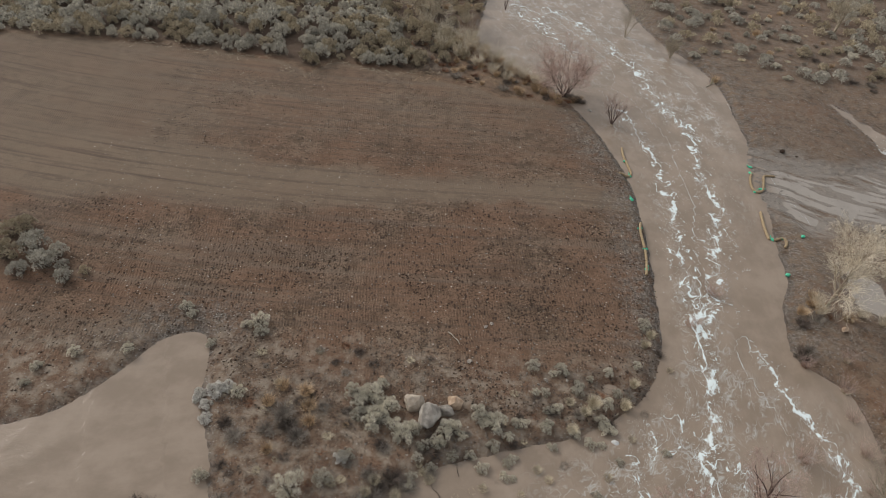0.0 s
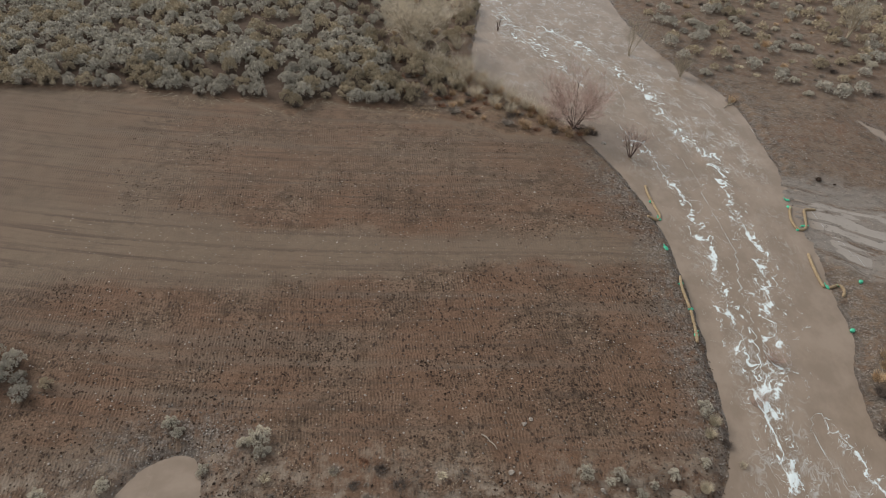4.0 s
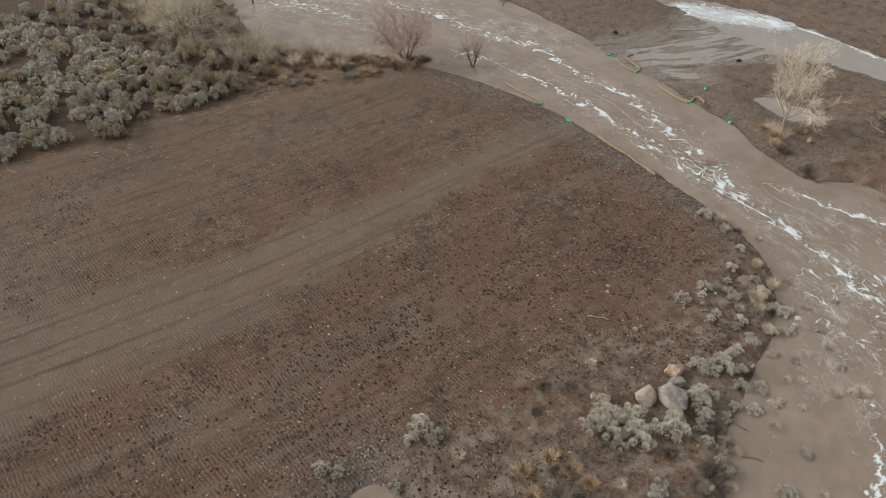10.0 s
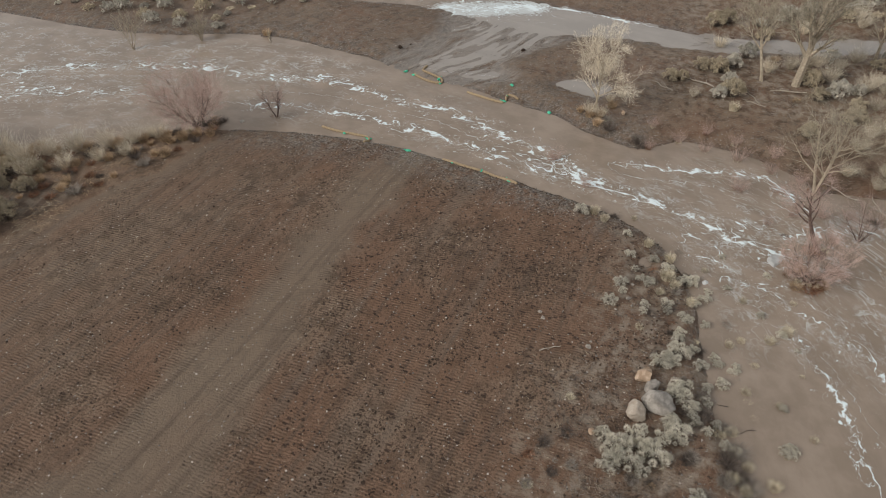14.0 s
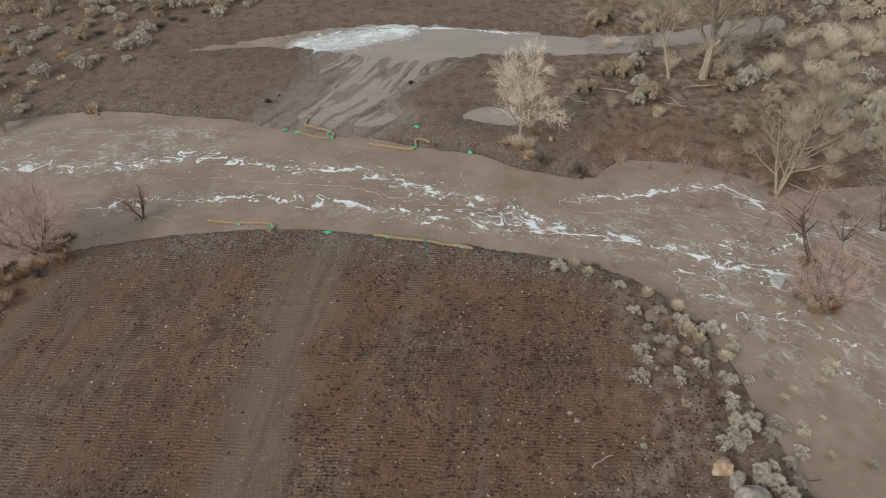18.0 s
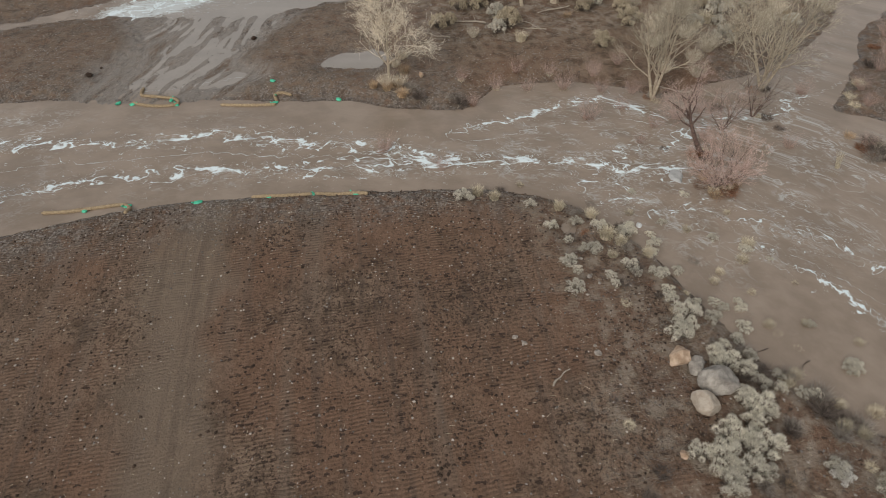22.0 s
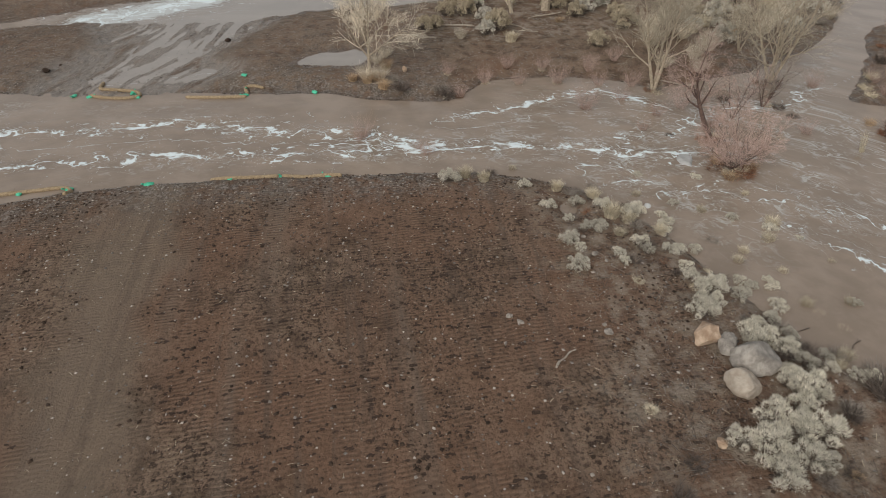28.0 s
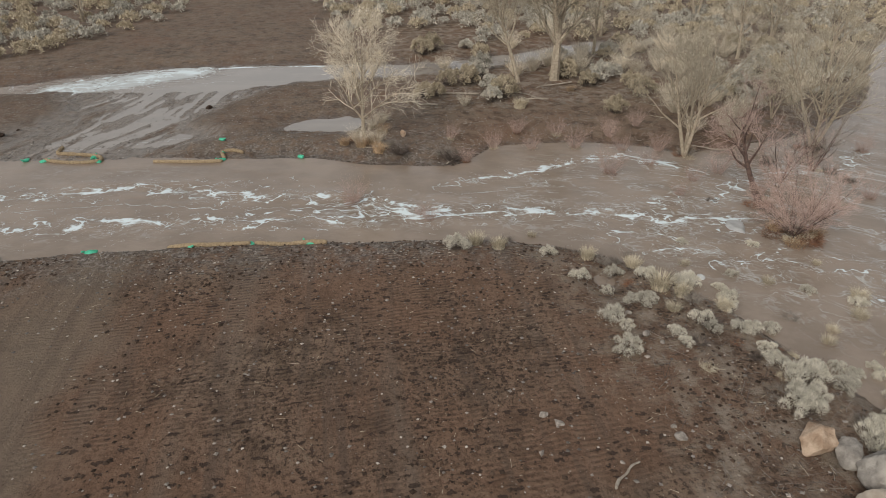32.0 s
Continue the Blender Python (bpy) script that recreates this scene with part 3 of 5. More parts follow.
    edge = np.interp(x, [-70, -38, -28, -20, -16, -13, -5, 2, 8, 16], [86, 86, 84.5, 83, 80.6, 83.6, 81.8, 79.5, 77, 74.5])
    field = west * smooth(edge + 0.4, edge - 1.6, y + 2 * hair)
    hoof = field * np.clip(1 - track * 1.2, 0, 1) * np.maximum(0.30 + 0.7 * smooth(-32, -6, x + 0.5 * (y - 45)), 0.85 * smooth(57, 51, y + 3 * hair)) * (0.55 + 0.45 * smooth(72, 50, y))
    litter = np.clip(west * (smooth(37.5, 32, y + 6 * hair) + 0.12 * smooth(80, 86, y + 4 * hair) + 0.45 * smooth(0, 3, y - edge) * (x > -3)) + side * (0.25 + 0.75 * smooth(38, 42, x) * smooth(44, 34, y)), 0, 1)
    cleat = field * np.clip(1 - 0.7 * track, 0, 1) * (0.45 + 0.55 * smooth(30, 40, y))
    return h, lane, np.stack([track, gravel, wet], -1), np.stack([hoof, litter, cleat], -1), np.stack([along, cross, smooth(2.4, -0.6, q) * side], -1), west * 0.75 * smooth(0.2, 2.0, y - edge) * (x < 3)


GX, GY = axis(-48, 64, 0.32, 1800), axis(9, 100, 0.32, 1800)
GX = np.concatenate([GX[GX < 33.5], np.arange(33.6, 54, 0.17), GX[GX > 54.1]])
GY = np.concatenate([GY[GY < 49.5], np.arange(49.6, 70, 0.17), GY[GY > 70.1]])
XX, YY = np.meshgrid(GX, GY)
HH, LANE, ZONE, KIND, RUT, SAGE_FLOOR = terrain(XX.ravel(), YY.ravel())
HG = HH.reshape(XX.shape)


def grid_faces(nx, ny):
    i = np.arange(nx * ny).reshape(ny, nx)
    return np.stack([i[:-1, :-1], i[:-1, 1:], i[1:, 1:], i[1:, :-1]], -1).reshape(-1, 4)


def add_attr(me, name, kind, data):
    a = me.attributes.new(name, kind, "POINT")
    if kind == "FLOAT":
        a.data.foreach_set("value", data.astype(np.float32))
    elif kind == "FLOAT_COLOR":
        a.data.foreach_set("color", np.concatenate([data, np.ones((len(data), 1))], 1).astype(np.float32).ravel())
    else:
        a.data.foreach_set("vector", data.astype(np.float32).ravel())


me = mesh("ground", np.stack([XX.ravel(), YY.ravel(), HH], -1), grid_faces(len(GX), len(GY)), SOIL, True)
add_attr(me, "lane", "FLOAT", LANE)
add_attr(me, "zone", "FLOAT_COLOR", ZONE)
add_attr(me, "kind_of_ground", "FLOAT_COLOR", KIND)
add_attr(me, "rut", "FLOAT_VECTOR", RUT)
add_attr(me, "sage_floor", "FLOAT", SAGE_FLOOR)
tagged(new("ground", me), "brown tracked and hoof-trodden field soil with gravelly muddy banks", "ground", kind="structure")


def ground_at(x, y):
    i = int(np.clip(np.searchsorted(GX, x) - 1, 0, len(GX) - 2))
    j = int(np.clip(np.searchsorted(GY, y) - 1, 0, len(GY) - 2))
    u, v = (x - GX[i]) / (GX[i + 1] - GX[i]), (y - GY[j]) / (GY[j + 1] - GY[j])
    return float(HG[j, i] * (1 - u) * (1 - v) + HG[j, i + 1] * u * (1 - v) + HG[j + 1, i] * (1 - u) * v + HG[j + 1, i + 1] * u * v)


def seat(x, y, sink=0.03):
    """Where a thing stands: on the ground, or rooted just under the water."""
    return max(ground_at(x, y), float(level(y)) - 0.12) - sink


# water: one sheet, with waves along the current
WX, WY = axis(-30, 62, 0.34, 130), axis(6, 100, 0.34, 150)
wx, wy = [a.ravel() for a in np.meshgrid(WX, WY)]
cd, cs, cn = line_distance(wx, wy, CENTRE)
nn = cd * cn
FOAMS = [
    ([(18.3, 107), (23.8, 97), (27.5, 86.6), (28.6, 77), (30.3, 71), (29.6, 65), (29, 60), (29.3, 55.5), (27.3, 51), (26.3, 46.5), (24.6, 42.5), (23, 39.8), (22.3, 36.5)], 1.25, 0.95),
    ([(23.8, 42), (23, 39.5), (22.3, 36.5), (21.3, 32), (20.6, 28.9), (19.3, 26), (18.8, 23)], 0.85, 1.05),
    ([(22.5, 76.5), (24.4, 69), (24.8, 63), (24.7, 58), (24, 54), (23.2, 48), (22.8, 42.5)], 1.15, 0.74),
    ([(26.4, 37), (27.3, 33), (28.4, 30), (29.1, 25.8), (27.6, 23.5), (25, 21)], 0.7, 0.72),
    ([(20.8, 32), (18.4, 29.5), (15.2, 26.4), (14, 23), (12, 19), (8, 15)], 1.7, 0.52),
    ([(21, 27), (21.8, 23.5), (24, 18), (24.5, 13), (26, 9)], 1.5, 0.58),
    ([(10, 21), (8.3, 19.9), (6.9, 18.9), (3.9, 17.7), (1, 16.5)], 0.6, 0.5),
    ([(10, 122), (13, 108), (16.5, 98), (19, 90)], 2.2, 0.75),
    ([(53.6, 67.2), (54.6, 64.4), (56.2, 61.2), (58.4, 57)], 2.7, 4.2),
    ([(54.2, 65), (55.8, 62.4), (57.6, 59.4)], 1.5, 5.0),
    ([(58.6, 60), (59.2, 52), (58.2, 43)], 0.5, 0.8),
]
foam, thread, reach, pick_ = np.zeros(len(wx)), np.full(len(wx), 50.0), np.ones(len(wx)), np.full(len(wx), 1e9)
for pts, wdt, amt in FOAMS:
    fd, fs, side_ = line_distance(wx, wy, curve_through(pts, False, 4))
    m = fd / wdt < pick_
    pick_ = np.where(m, fd / wdt, pick_)
    foam = np.where(m, amt * (0.75 + 0.5 * vnoise(fs * 0.22, fs * 0 + amt * 9, 8)), foam)
    thread = np.where(m, fd * side_, thread)
    reach = np.where(m, wdt, reach)
glow = foam * np.exp(-pick_ ** 2)
flood_d = region(wx, wy, FLOOD)
calm = smooth(-10, -19, wx) * (wy < 45)
stream = (flood_d > 0.5) | (wx > 40)
wisp = 0.32 * smooth(4, 13, wx) * smooth(-0.3, -3.0, flood_d) * (1 - calm) * ~stream * smooth(0.30, 0.62, fbm(wx * 0.14, wy * 0.14, 3, 4) + 0.2 * smooth(80, 92, wy) + 0.25 * smooth(30, 20, wy) * smooth(4, 12, wx))
chop = np.clip(0.35 + 0.9 * glow, 0, 1.2) * (1 - 0.25 * calm) * np.where(stream & (glow < 0.3), 0.04, 1)
wave = (fbm(cs * 0.45, nn * 0.9, 3, 51) - 0.5) * (0.05 + 0.24 * np.clip(glow, 0, 1)) * smooth(0.2, -1.5, flood_d) * (1 - 0.3 * calm)
me = mesh("water", np.stack([wx, wy, level(wy) + wave], -1), grid_faces(len(WX), len(WY)), WATER, True)
add_attr(me, "flow", "FLOAT_VECTOR", np.stack([cs, nn, np.zeros_like(cs)], -1))
# the last mask paints the sky's reflection on the stream and pools
for key, val in (("foam", foam), ("thread", thread), ("reach", reach), ("wisp", wisp), ("sky_sheen", 0.45 * smooth(0.0, 3.0, flood_d) * (wx > 34) * smooth(70, 64, wy))):
    add_attr(me, key, "FLOAT", val)
add_attr(me, "chop", "FLOAT", chop)
tagged(new("water", me), "fast muddy brown flood water streaked with white foam", "river", kind="structure")


# ---------------------------------------------------------------- plants: builders
def trimesh(name, verts, material):
    """A mesh of loose triangles, three vertices each."""
    me = bpy.data.meshes.new(name)
    n = len(verts)
    me.vertices.add(n)
    me.vertices.foreach_set("co", np.asarray(verts, np.float32).ravel())
    me.loops.add(n)
    me.loops.foreach_set("vertex_index", np.arange(n, dtype=np.int32))
    me.polygons.add(n // 3)
    me.polygons.foreach_set("loop_start", np.arange(0, n, 3, dtype=np.int32))
    me.materials.append(material)
    me.update(calc_edges=True)
    return me


def unit(v):
    return v / (np.linalg.norm(v, axis=-1, keepdims=True) + 1e-9)


def leaf_cloud(rng, r, h, lobes, leaves, ln, wd, up=0.6, flat=0.5, lump=(0.13, 0.25), plume=1.6):
    """Pointed leaves over a mass of upright plumes; three vertices a leaf. flat: how far the leaves lie along the lobes."""
    n = np.arange(lobes)
    ang = n * 2.39996 + rng.uniform(0, 6.28) + rng.normal(size=lobes) * 0.25
    rad = r * 0.84 * np.sqrt((n + rng.uniform(0.1, 0.9, lobes)) / lobes)
    size = r * rng.uniform(lump[0], lump[1], lobes)
    top = h * (1.0 - 0.55 * (rad / r) ** 2) * rng.uniform(0.7, 1.1, lobes)
    c = np.stack([np.cos(ang) * rad, np.sin(ang) * rad, np.maximum(top - size * plume, 0.05)], -1)
    k = rng.choice(lobes, leaves, p=size / size.sum())
    d = unit(rng.normal(size=(leaves, 3)))
    d[:, 2] = np.where(rng.uniform(0, 1, leaves) < 0.75, np.abs(d[:, 2]), d[:, 2])
    p = c[k] + d * size[k][:, None] * np.array([1, 1, plume]) * rng.uniform(0.5, 1.0, (leaves, 1)) ** 0.5
    p[:, 2] = np.maximum(p[:, 2], 0.02)
    along = unit(np.cross(d, rng.normal(size=(leaves, 3))))
    way = unit(along * flat + (d + np.array([0, 0, up])) * (1 - flat) + rng.normal(size=(leaves, 3)) * 0.3)
    side = unit(np.cross(d + rng.normal(size=(leaves, 3)) * 0.45, way)) * wd * rng.uniform(0.6, 1.3, (leaves, 1))
    tip = p + way * ln * rng.uniform(0.6, 1.4, (leaves, 1))
    return np.stack([p - side / 2, p + side / 2, tip], 1).reshape(-1, 3)


def stick_verts(p0, p1, r0, r1, sides=3):
    """Tapered prisms as loose triangles, for arrays of sticks."""
    p0, p1 = np.asarray(p0, float), np.asarray(p1, float)
    ax = unit(p1 - p0)
    ref = np.where(np.abs(ax[:, 2:3]) > 0.9, np.array([[1.0, 0, 0]]), np.array([[0, 0, 1.0]]))
    u = unit(np.cross(ax, ref))
    v = np.cross(ax, u)
    out = []
    r0, r1 = np.asarray(r0)[:, None], np.asarray(r1)[:, None]
    for k in range(sides):
        a, b = 2 * np.pi * k / sides, 2 * np.pi * (k + 1) / sides
        ea, eb = u * np.cos(a) + v * np.sin(a), u * np.cos(b) + v * np.sin(b)
        out.append(np.stack([p0 + ea * r0, p0 + eb * r0, p1 + eb * r1, p0 + ea * r0, p1 + eb * r1, p1 + ea * r1], 1))
    return np.concatenate(out, 1).reshape(-1, 3)


def twig_fan(rng, count, r, h, thick, spread=0.8, bend=0.25):
    """Thin sticks that rise and splay from one foot, each forked once or twice."""
    a = rng.uniform(0, 2 * np.pi, count)
    t = rng.uniform(0.1, 1.0, count) ** 0.7 * spread
    d = unit(np.stack([np.cos(a) * t, np.sin(a) * t, np.full(count, 0.9)], -1))
    ln = h * rng.uniform(0.5, 1.0, count)
    p0 = np.stack([np.cos(a), np.sin(a), np.zeros(count)], -1) * (rng.uniform(0, 0.18, count) * r)[:, None]
    p1 = p0 + d * (ln * 0.5)[:, None]
    d2 = unit(d + rng.normal(size=d.shape) * bend)
    p2 = p1 + d2 * (ln * 0.5)[:, None]
    d3 = unit(d + rng.normal(size=d.shape) * bend * 2)
    p3 = p1 + d3 * (ln * 0.35)[:, None]
    one = np.full(count, 1.0)
    return np.vstack([stick_verts(p0, p1, one * thick, one * thick * 0.7), stick_verts(p1, p2, one * thick * 0.7, one * thick * 0.15), stick_verts(p1, p3, one * thick * 0.6, one * thick * 0.15)])


def blade_tuft(rng, count, r, h, width, droop=0.5):
    """Grass blades, bent over, two triangles each."""
    a = rng.uniform(0, 2 * np.pi, count)
    out = np.stack([np.cos(a), np.sin(a), np.zeros(count)], -1)
    base = out * (r * 0.45 * np.sqrt(rng.uniform(0, 1, count)))[:, None]
    ln = h * rng.uniform(0.45, 1.0, count)[:, None]
    lean = rng.uniform(0.1, 1.0, count)[:, None] * droop
    midp = base + (out * lean * 0.35 + np.array([0, 0, 1])) * ln * 0.55
    tip = base + (out * lean + np.array([0, 0, 1])) * ln * (1 - 0.25 * lean)
    side = unit(np.cross(out, np.array([0, 0, 1.0])) + rng.normal(size=out.shape) * 0.4) * width
    return np.stack([base - side / 2, base + side / 2, midp, midp - side / 3, midp + side / 3, tip], 1).reshape(-1, 3)


def grow(rng, height, trunk_r, levels, lean=(0, 0), fork=0.25, open_up=0.55, lengths=(0.5, 0.6, 0.6, 0.6), kids=(9, 6, 6, 5), droop=0.0, wild=0.25):
    """Sticks of a bare tree: a list by level of arrays p0, p1, r0, r1."""
    out = [[] for _ in range(levels + 1)]

    pick = random.Random(int(rng.integers(1 << 30)))
    gauss = lambda k: Vector((pick.gauss(0, k), pick.gauss(0, k), pick.gauss(0, k)))

    def limb(p, d, ln, r, lev):
        steps = 5 if lev == 0 else 4 if lev == 1 else 3 if lev == 2 else 2
        pts, q, dd = [p], p, d
        for k in range(steps):
            dd = (dd + gauss(wild * (0.35 if lev == 0 else 1) / steps ** 0.5) + Vector((0, 0, 0.06 * (lev > 0) - droop * (lev > 1)))).normalized()
            q = q + dd * (ln / steps)
            rr0, rr1 = r * (1 - 0.75 * k / steps), r * (1 - 0.75 * (k + 1) / steps)
            out[lev].append((pts[-1], q, rr0, rr1 if lev < levels else rr1 * 0.5))
            pts.append(q)
        if lev == levels:
            return
        n = kids[lev]
        for k in range(n):
            f = fork + (1 - fork) * (k + pick.uniform(0, 0.9)) / n
            i = min(int(f * steps), steps - 1)
            pos = pts[i].lerp(pts[i + 1], f * steps - i)
            ax = (pts[i + 1] - pts[i]).normalized()
            az = pick.uniform(0, 2 * math.pi) if lev else k * 2.4 + pick.uniform(-0.4, 0.4)
            ref = ax.cross(Vector((0.3, 0.2, 1.0) if abs(ax.z) < 0.9 else (1.0, 0, 0))).normalized()
            oth = ax.cross(ref)
            w = open_up * pick.uniform(0.7, 1.35)
            nd = ax * math.cos(w) + (ref * math.cos(az) + oth * math.sin(az)) * math.sin(w)
            limb(pos, nd, ln * lengths[min(lev, 3)] * pick.uniform(0.65, 1.15) * (1.15 - 0.45 * f), r * (1 - 0.7 * f) * 0.62, lev + 1)

    limb(Vector((0, 0, 0)), Vector((lean[0], lean[1], 1.0)).normalized(), height * 0.72, trunk_r, 0)
    return [tuple(np.array(c) for c in zip(*lev)) for lev in out]


def tree(name, x, y, height, trunk_r, label, bark, twig, seed, category="tree", stems=1, min_twig=0.008, group="", **grown):
    """A bare tree or shrub: trunks, limbs and a crown of twigs."""
    rng = np.random.default_rng(seed)
    ob = tagged(new(name), label, category, group)
    ob.location = (x, y, seat(x, y, 0.08))
    crown = []
    for st in range(stems):
        a = 2 * np.pi * st / max(stems, 1) + seed
        kw = dict(grown)
        if stems > 1:
            sp = kw.pop("splay", 0.45)
            kw["lean"] = (math.cos(a) * sp * rng.uniform(0.5, 1.2), math.sin(a) * sp * rng.uniform(0.5, 1.2))
        else:
            kw.pop("splay", None)
        levels = kw.pop("levels", 4)
        sticks = grow(rng, height * (1 if stems == 1 else rng.uniform(0.7, 1.05)), trunk_r, levels, **kw)
        for lev, (p0, p1, r0, r1) in enumerate(sticks):
            r0, r1 = np.maximum(r0, min_twig), np.maximum(r1, min_twig * 0.7)
            if lev == 0:
                part("trunk", trimesh("trunk", stick_verts(p0, p1, r0, r1, 7), bark), ob)
            elif lev == 1:
                steps = 4
                for k in range(0, len(p0), steps):
                    part("limb", trimesh("limb", stick_verts(p0[k:k + steps], p1[k:k + steps], r0[k:k + steps], r1[k:k + steps], 5), bark), ob)
            else:
                crown.append(stick_verts(p0, p1, r0, r1, 3))
    part("crown", trimesh("crown", np.vstack(crown), twig), ob, "crown of fine bare twigs")
    return ob


# kinds of brush, each built a few times over and then copied
def brush_kind(name, label, category, group, foliage, wood, seed, r, h, lobes, leaves, ln, wd, up=0.6, flat=0.6, lump=(0.13, 0.25), plume=1.6, stems=18, thick=0.014):
    rng = np.random.default_rng(seed)
    ob = tagged(new(name), label, category, group)
    # upright stems, plus a low dark twig skirt standing in for shade underneath
    part("woody_base", trimesh("woody_base", np.vstack([twig_fan(rng, stems, r, h * 0.85, thick, 0.9), twig_fan(rng, stems * 3, r, r * 0.85, thick, 2.6, 0.5)]), wood), ob)
    part("foliage", trimesh("foliage", leaf_cloud(rng, r, h, lobes, leaves, ln, wd, up, flat, lump, plume), foliage), ob)
    return ob


def tuft_kind(name, label, category, group, mat, seed, count, r, h, width, droop, base=None):
    rng = np.random.default_rng(seed)
    ob = tagged(new(name), label, category, group)
    part("leafage", trimesh("leafage", blade_tuft(rng, count, r, h, width, droop), mat), ob)
    if base:
        part("crown_base", trimesh("crown_base", twig_fan(rng, 30, r, h * 0.4, 0.008, 1.2), base), ob)
    return ob


def twig_kind(name, label, category, group, mat, seed, count, r, h, thick, spread, bend=0.35):
    rng = np.random.default_rng(seed)
    ob = tagged(new(name), label, category, group)
    half = count // 2
    part("bough", trimesh("bough", twig_fan(rng, half, r, h, thick, spread, bend), mat), ob)
    part("brushwood", trimesh("brushwood", twig_fan(rng, count - half, r, h * 0.8, thick * 0.5, spread * 1.4, bend * 1.6), mat), ob)
    return ob


USED = set()


def plant(kind, x, y, size=1.0, seed=0, sink=0.04, tall=1.0):
    """One more of a kind at a place in plan; the first takes the kind itself."""
    rng = random.Random(seed * 7919 + int(x * 31) + int(y * 57))
    turn = rng.uniform(0, 360)
    s = size * rng.uniform(0.9, 1.1)
    m = pose(x, y, seat(x, y, sink), rng.uniform(-5, 5), rng.uniform(-5, 5), turn)
    if kind not in USED:
        USED.add(kind)
        kind.matrix_basis = m
        ob = kind
        ob.scale = (s, s, s * tall)
        return ob
    ob = copy_thing(kind, m)
    ob.scale = (s, s, s * tall)
    return ob


SAGES = [brush_kind("sagebrush", "grey-green sagebrush dome in a dense stand", "shrub", "sagebrush stand", SAGE if k % 3 else SAGE_TAN, DARKTWIG, 100 + k, 0.95, 1.3, 19, 1800, 0.13, 0.07, 1.0, 0.45, (0.12, 0.24), 1.7) for k in range(6)]
PALES = [brush_kind("rabbitbrush", "pale cream dry rabbitbrush on the muddy shore", "shrub", "pale brush on the shore", PALE, DARKTWIG, 130 + k, 0.72, 0.76, 12, 3400, 0.13, 0.017, 1.2, 0.15, (0.17, 0.32), 1.2) for k in range(4)]
WHITES = [brush_kind("bleached_brush", "bleached white dead brush clump", "shrub", "bleached brush", WHITE, GREYTWIG, 150 + k, 0.68, 0.6, 14, 2000, 0.12, 0.045, 0.7, 0.5) for k in range(2)]
TUFTS = [tuft_kind("grass_tuft", "dry straw-coloured bunch grass tuft", "grass", "dry grass tufts", STRAW, 170 + k, 460, 0.85, 0.95, 0.022, 0.8, GREYTWIG) for k in range(3)]
GOLDS = [tuft_kind("rusty_grass_tuft", "rusty golden dry grass clump", "grass", "rusty grass clumps", GOLD, 180 + k, 320, 0.8, 0.75, 0.025, 1.0, DARKTWIG) for k in range(2)]
REEDS = [tuft_kind("reed_clump", "thin pale reeds standing in the current", "reeds", "reeds in the river", STRAW, 190 + k, 190, 0.7, 3.0, 0.022, 0.3) for k in range(2)]
DEBRIS = [twig_kind("flattened_brush", "rusty flattened brush and broken stalks heaped low", "dead shrub", "flattened brush", RUST if k % 2 else STRAW, 260 + k, 200, 0.7, 0.75, 0.010, 3.0, 0.7) for k in range(4)]
DEADS = [twig_kind("dead_brush", "dark dead brush with bare splayed stems", "dead shrub", "dead brush", DARKTWIG if k % 2 else GREYTWIG, 200 + k, 170, 0.9, 1.0, 0.017, 1.8, 0.5) for k in range(4)]
WILLOWS = [twig_kind("willow_shrub", "thin pinkish bare willow shrub in the shallows", "shrub", "willow shrubs", TAMTWIG, 220 + k, 150, 1.3, 2.9, 0.005, 0.7, 0.35) for k in range(3)]

THICKETS = [twig_kind("tan_thicket", "tan bare twiggy thicket under the cottonwoods", "shrub", "tan thickets", TANTWIG, 240 + k, 260, 1.3, 2.2, 0.008, 0.75, 0.35) for k in range(3)]

rnd = random.Random(5)

# ---------------------------------------------------------------- trees
CW = "pale bare cottonwood with a wide twiggy crown"
tree("cottonwood_tree", 34.3, 42.0, 8.7, 0.15, "young pale bare cottonwood on a low earth mound", BARK, TANTWIG, 11, kids=(16, 9, 7, 4), open_up=0.74, lengths=(0.60, 0.58, 0.62, 0.7), wild=0.16, fork=0.2, min_twig=0.0075)
tree("cottonwood_tree", 47.5, 23.8, 12.5, 0.46, CW + " and stout trunk", BARK, TWIG, 12, kids=(16, 9, 7, 4), open_up=0.62, lengths=(0.56, 0.58, 0.62, 0.7), wild=0.16, fork=0.3, lean=(0.1, -0.05), min_twig=0.0075)
tree("cottonwood_tree", 47.2, 27.2, 11.5, 0.20, "slender leaning bare cottonwood", BARK, TWIG, 13, kids=(16, 9, 7, 4), open_up=0.62, fork=0.4, lengths=(0.5, 0.58, 0.62, 0.7), wild=0.16, lean=(0.15, 0.22), min_twig=0.006)
tree("cottonwood_tree", 28.4, 20.9, 9.8, 0.15, "bare cottonwood with several stems at the water's edge", BARK, TWIG, 14, stems=3, splay=0.22, kids=(9, 6, 5, 3), open_up=0.62, lengths=(0.56, 0.58, 0.62, 0.7), wild=0.16, fork=0.3, min_twig=0.0055)
tree("cottonwood_tree", 28.0, 11.6, 10.5, 0.14, "bare many-stemmed cottonwood standing in flood water", BARK, TWIG, 15, stems=4, splay=0.45, kids=(10, 6, 5, 3), open_up=0.62, lengths=(0.56, 0.58, 0.62, 0.7), wild=0.16, fork=0.25, min_twig=0.0055)
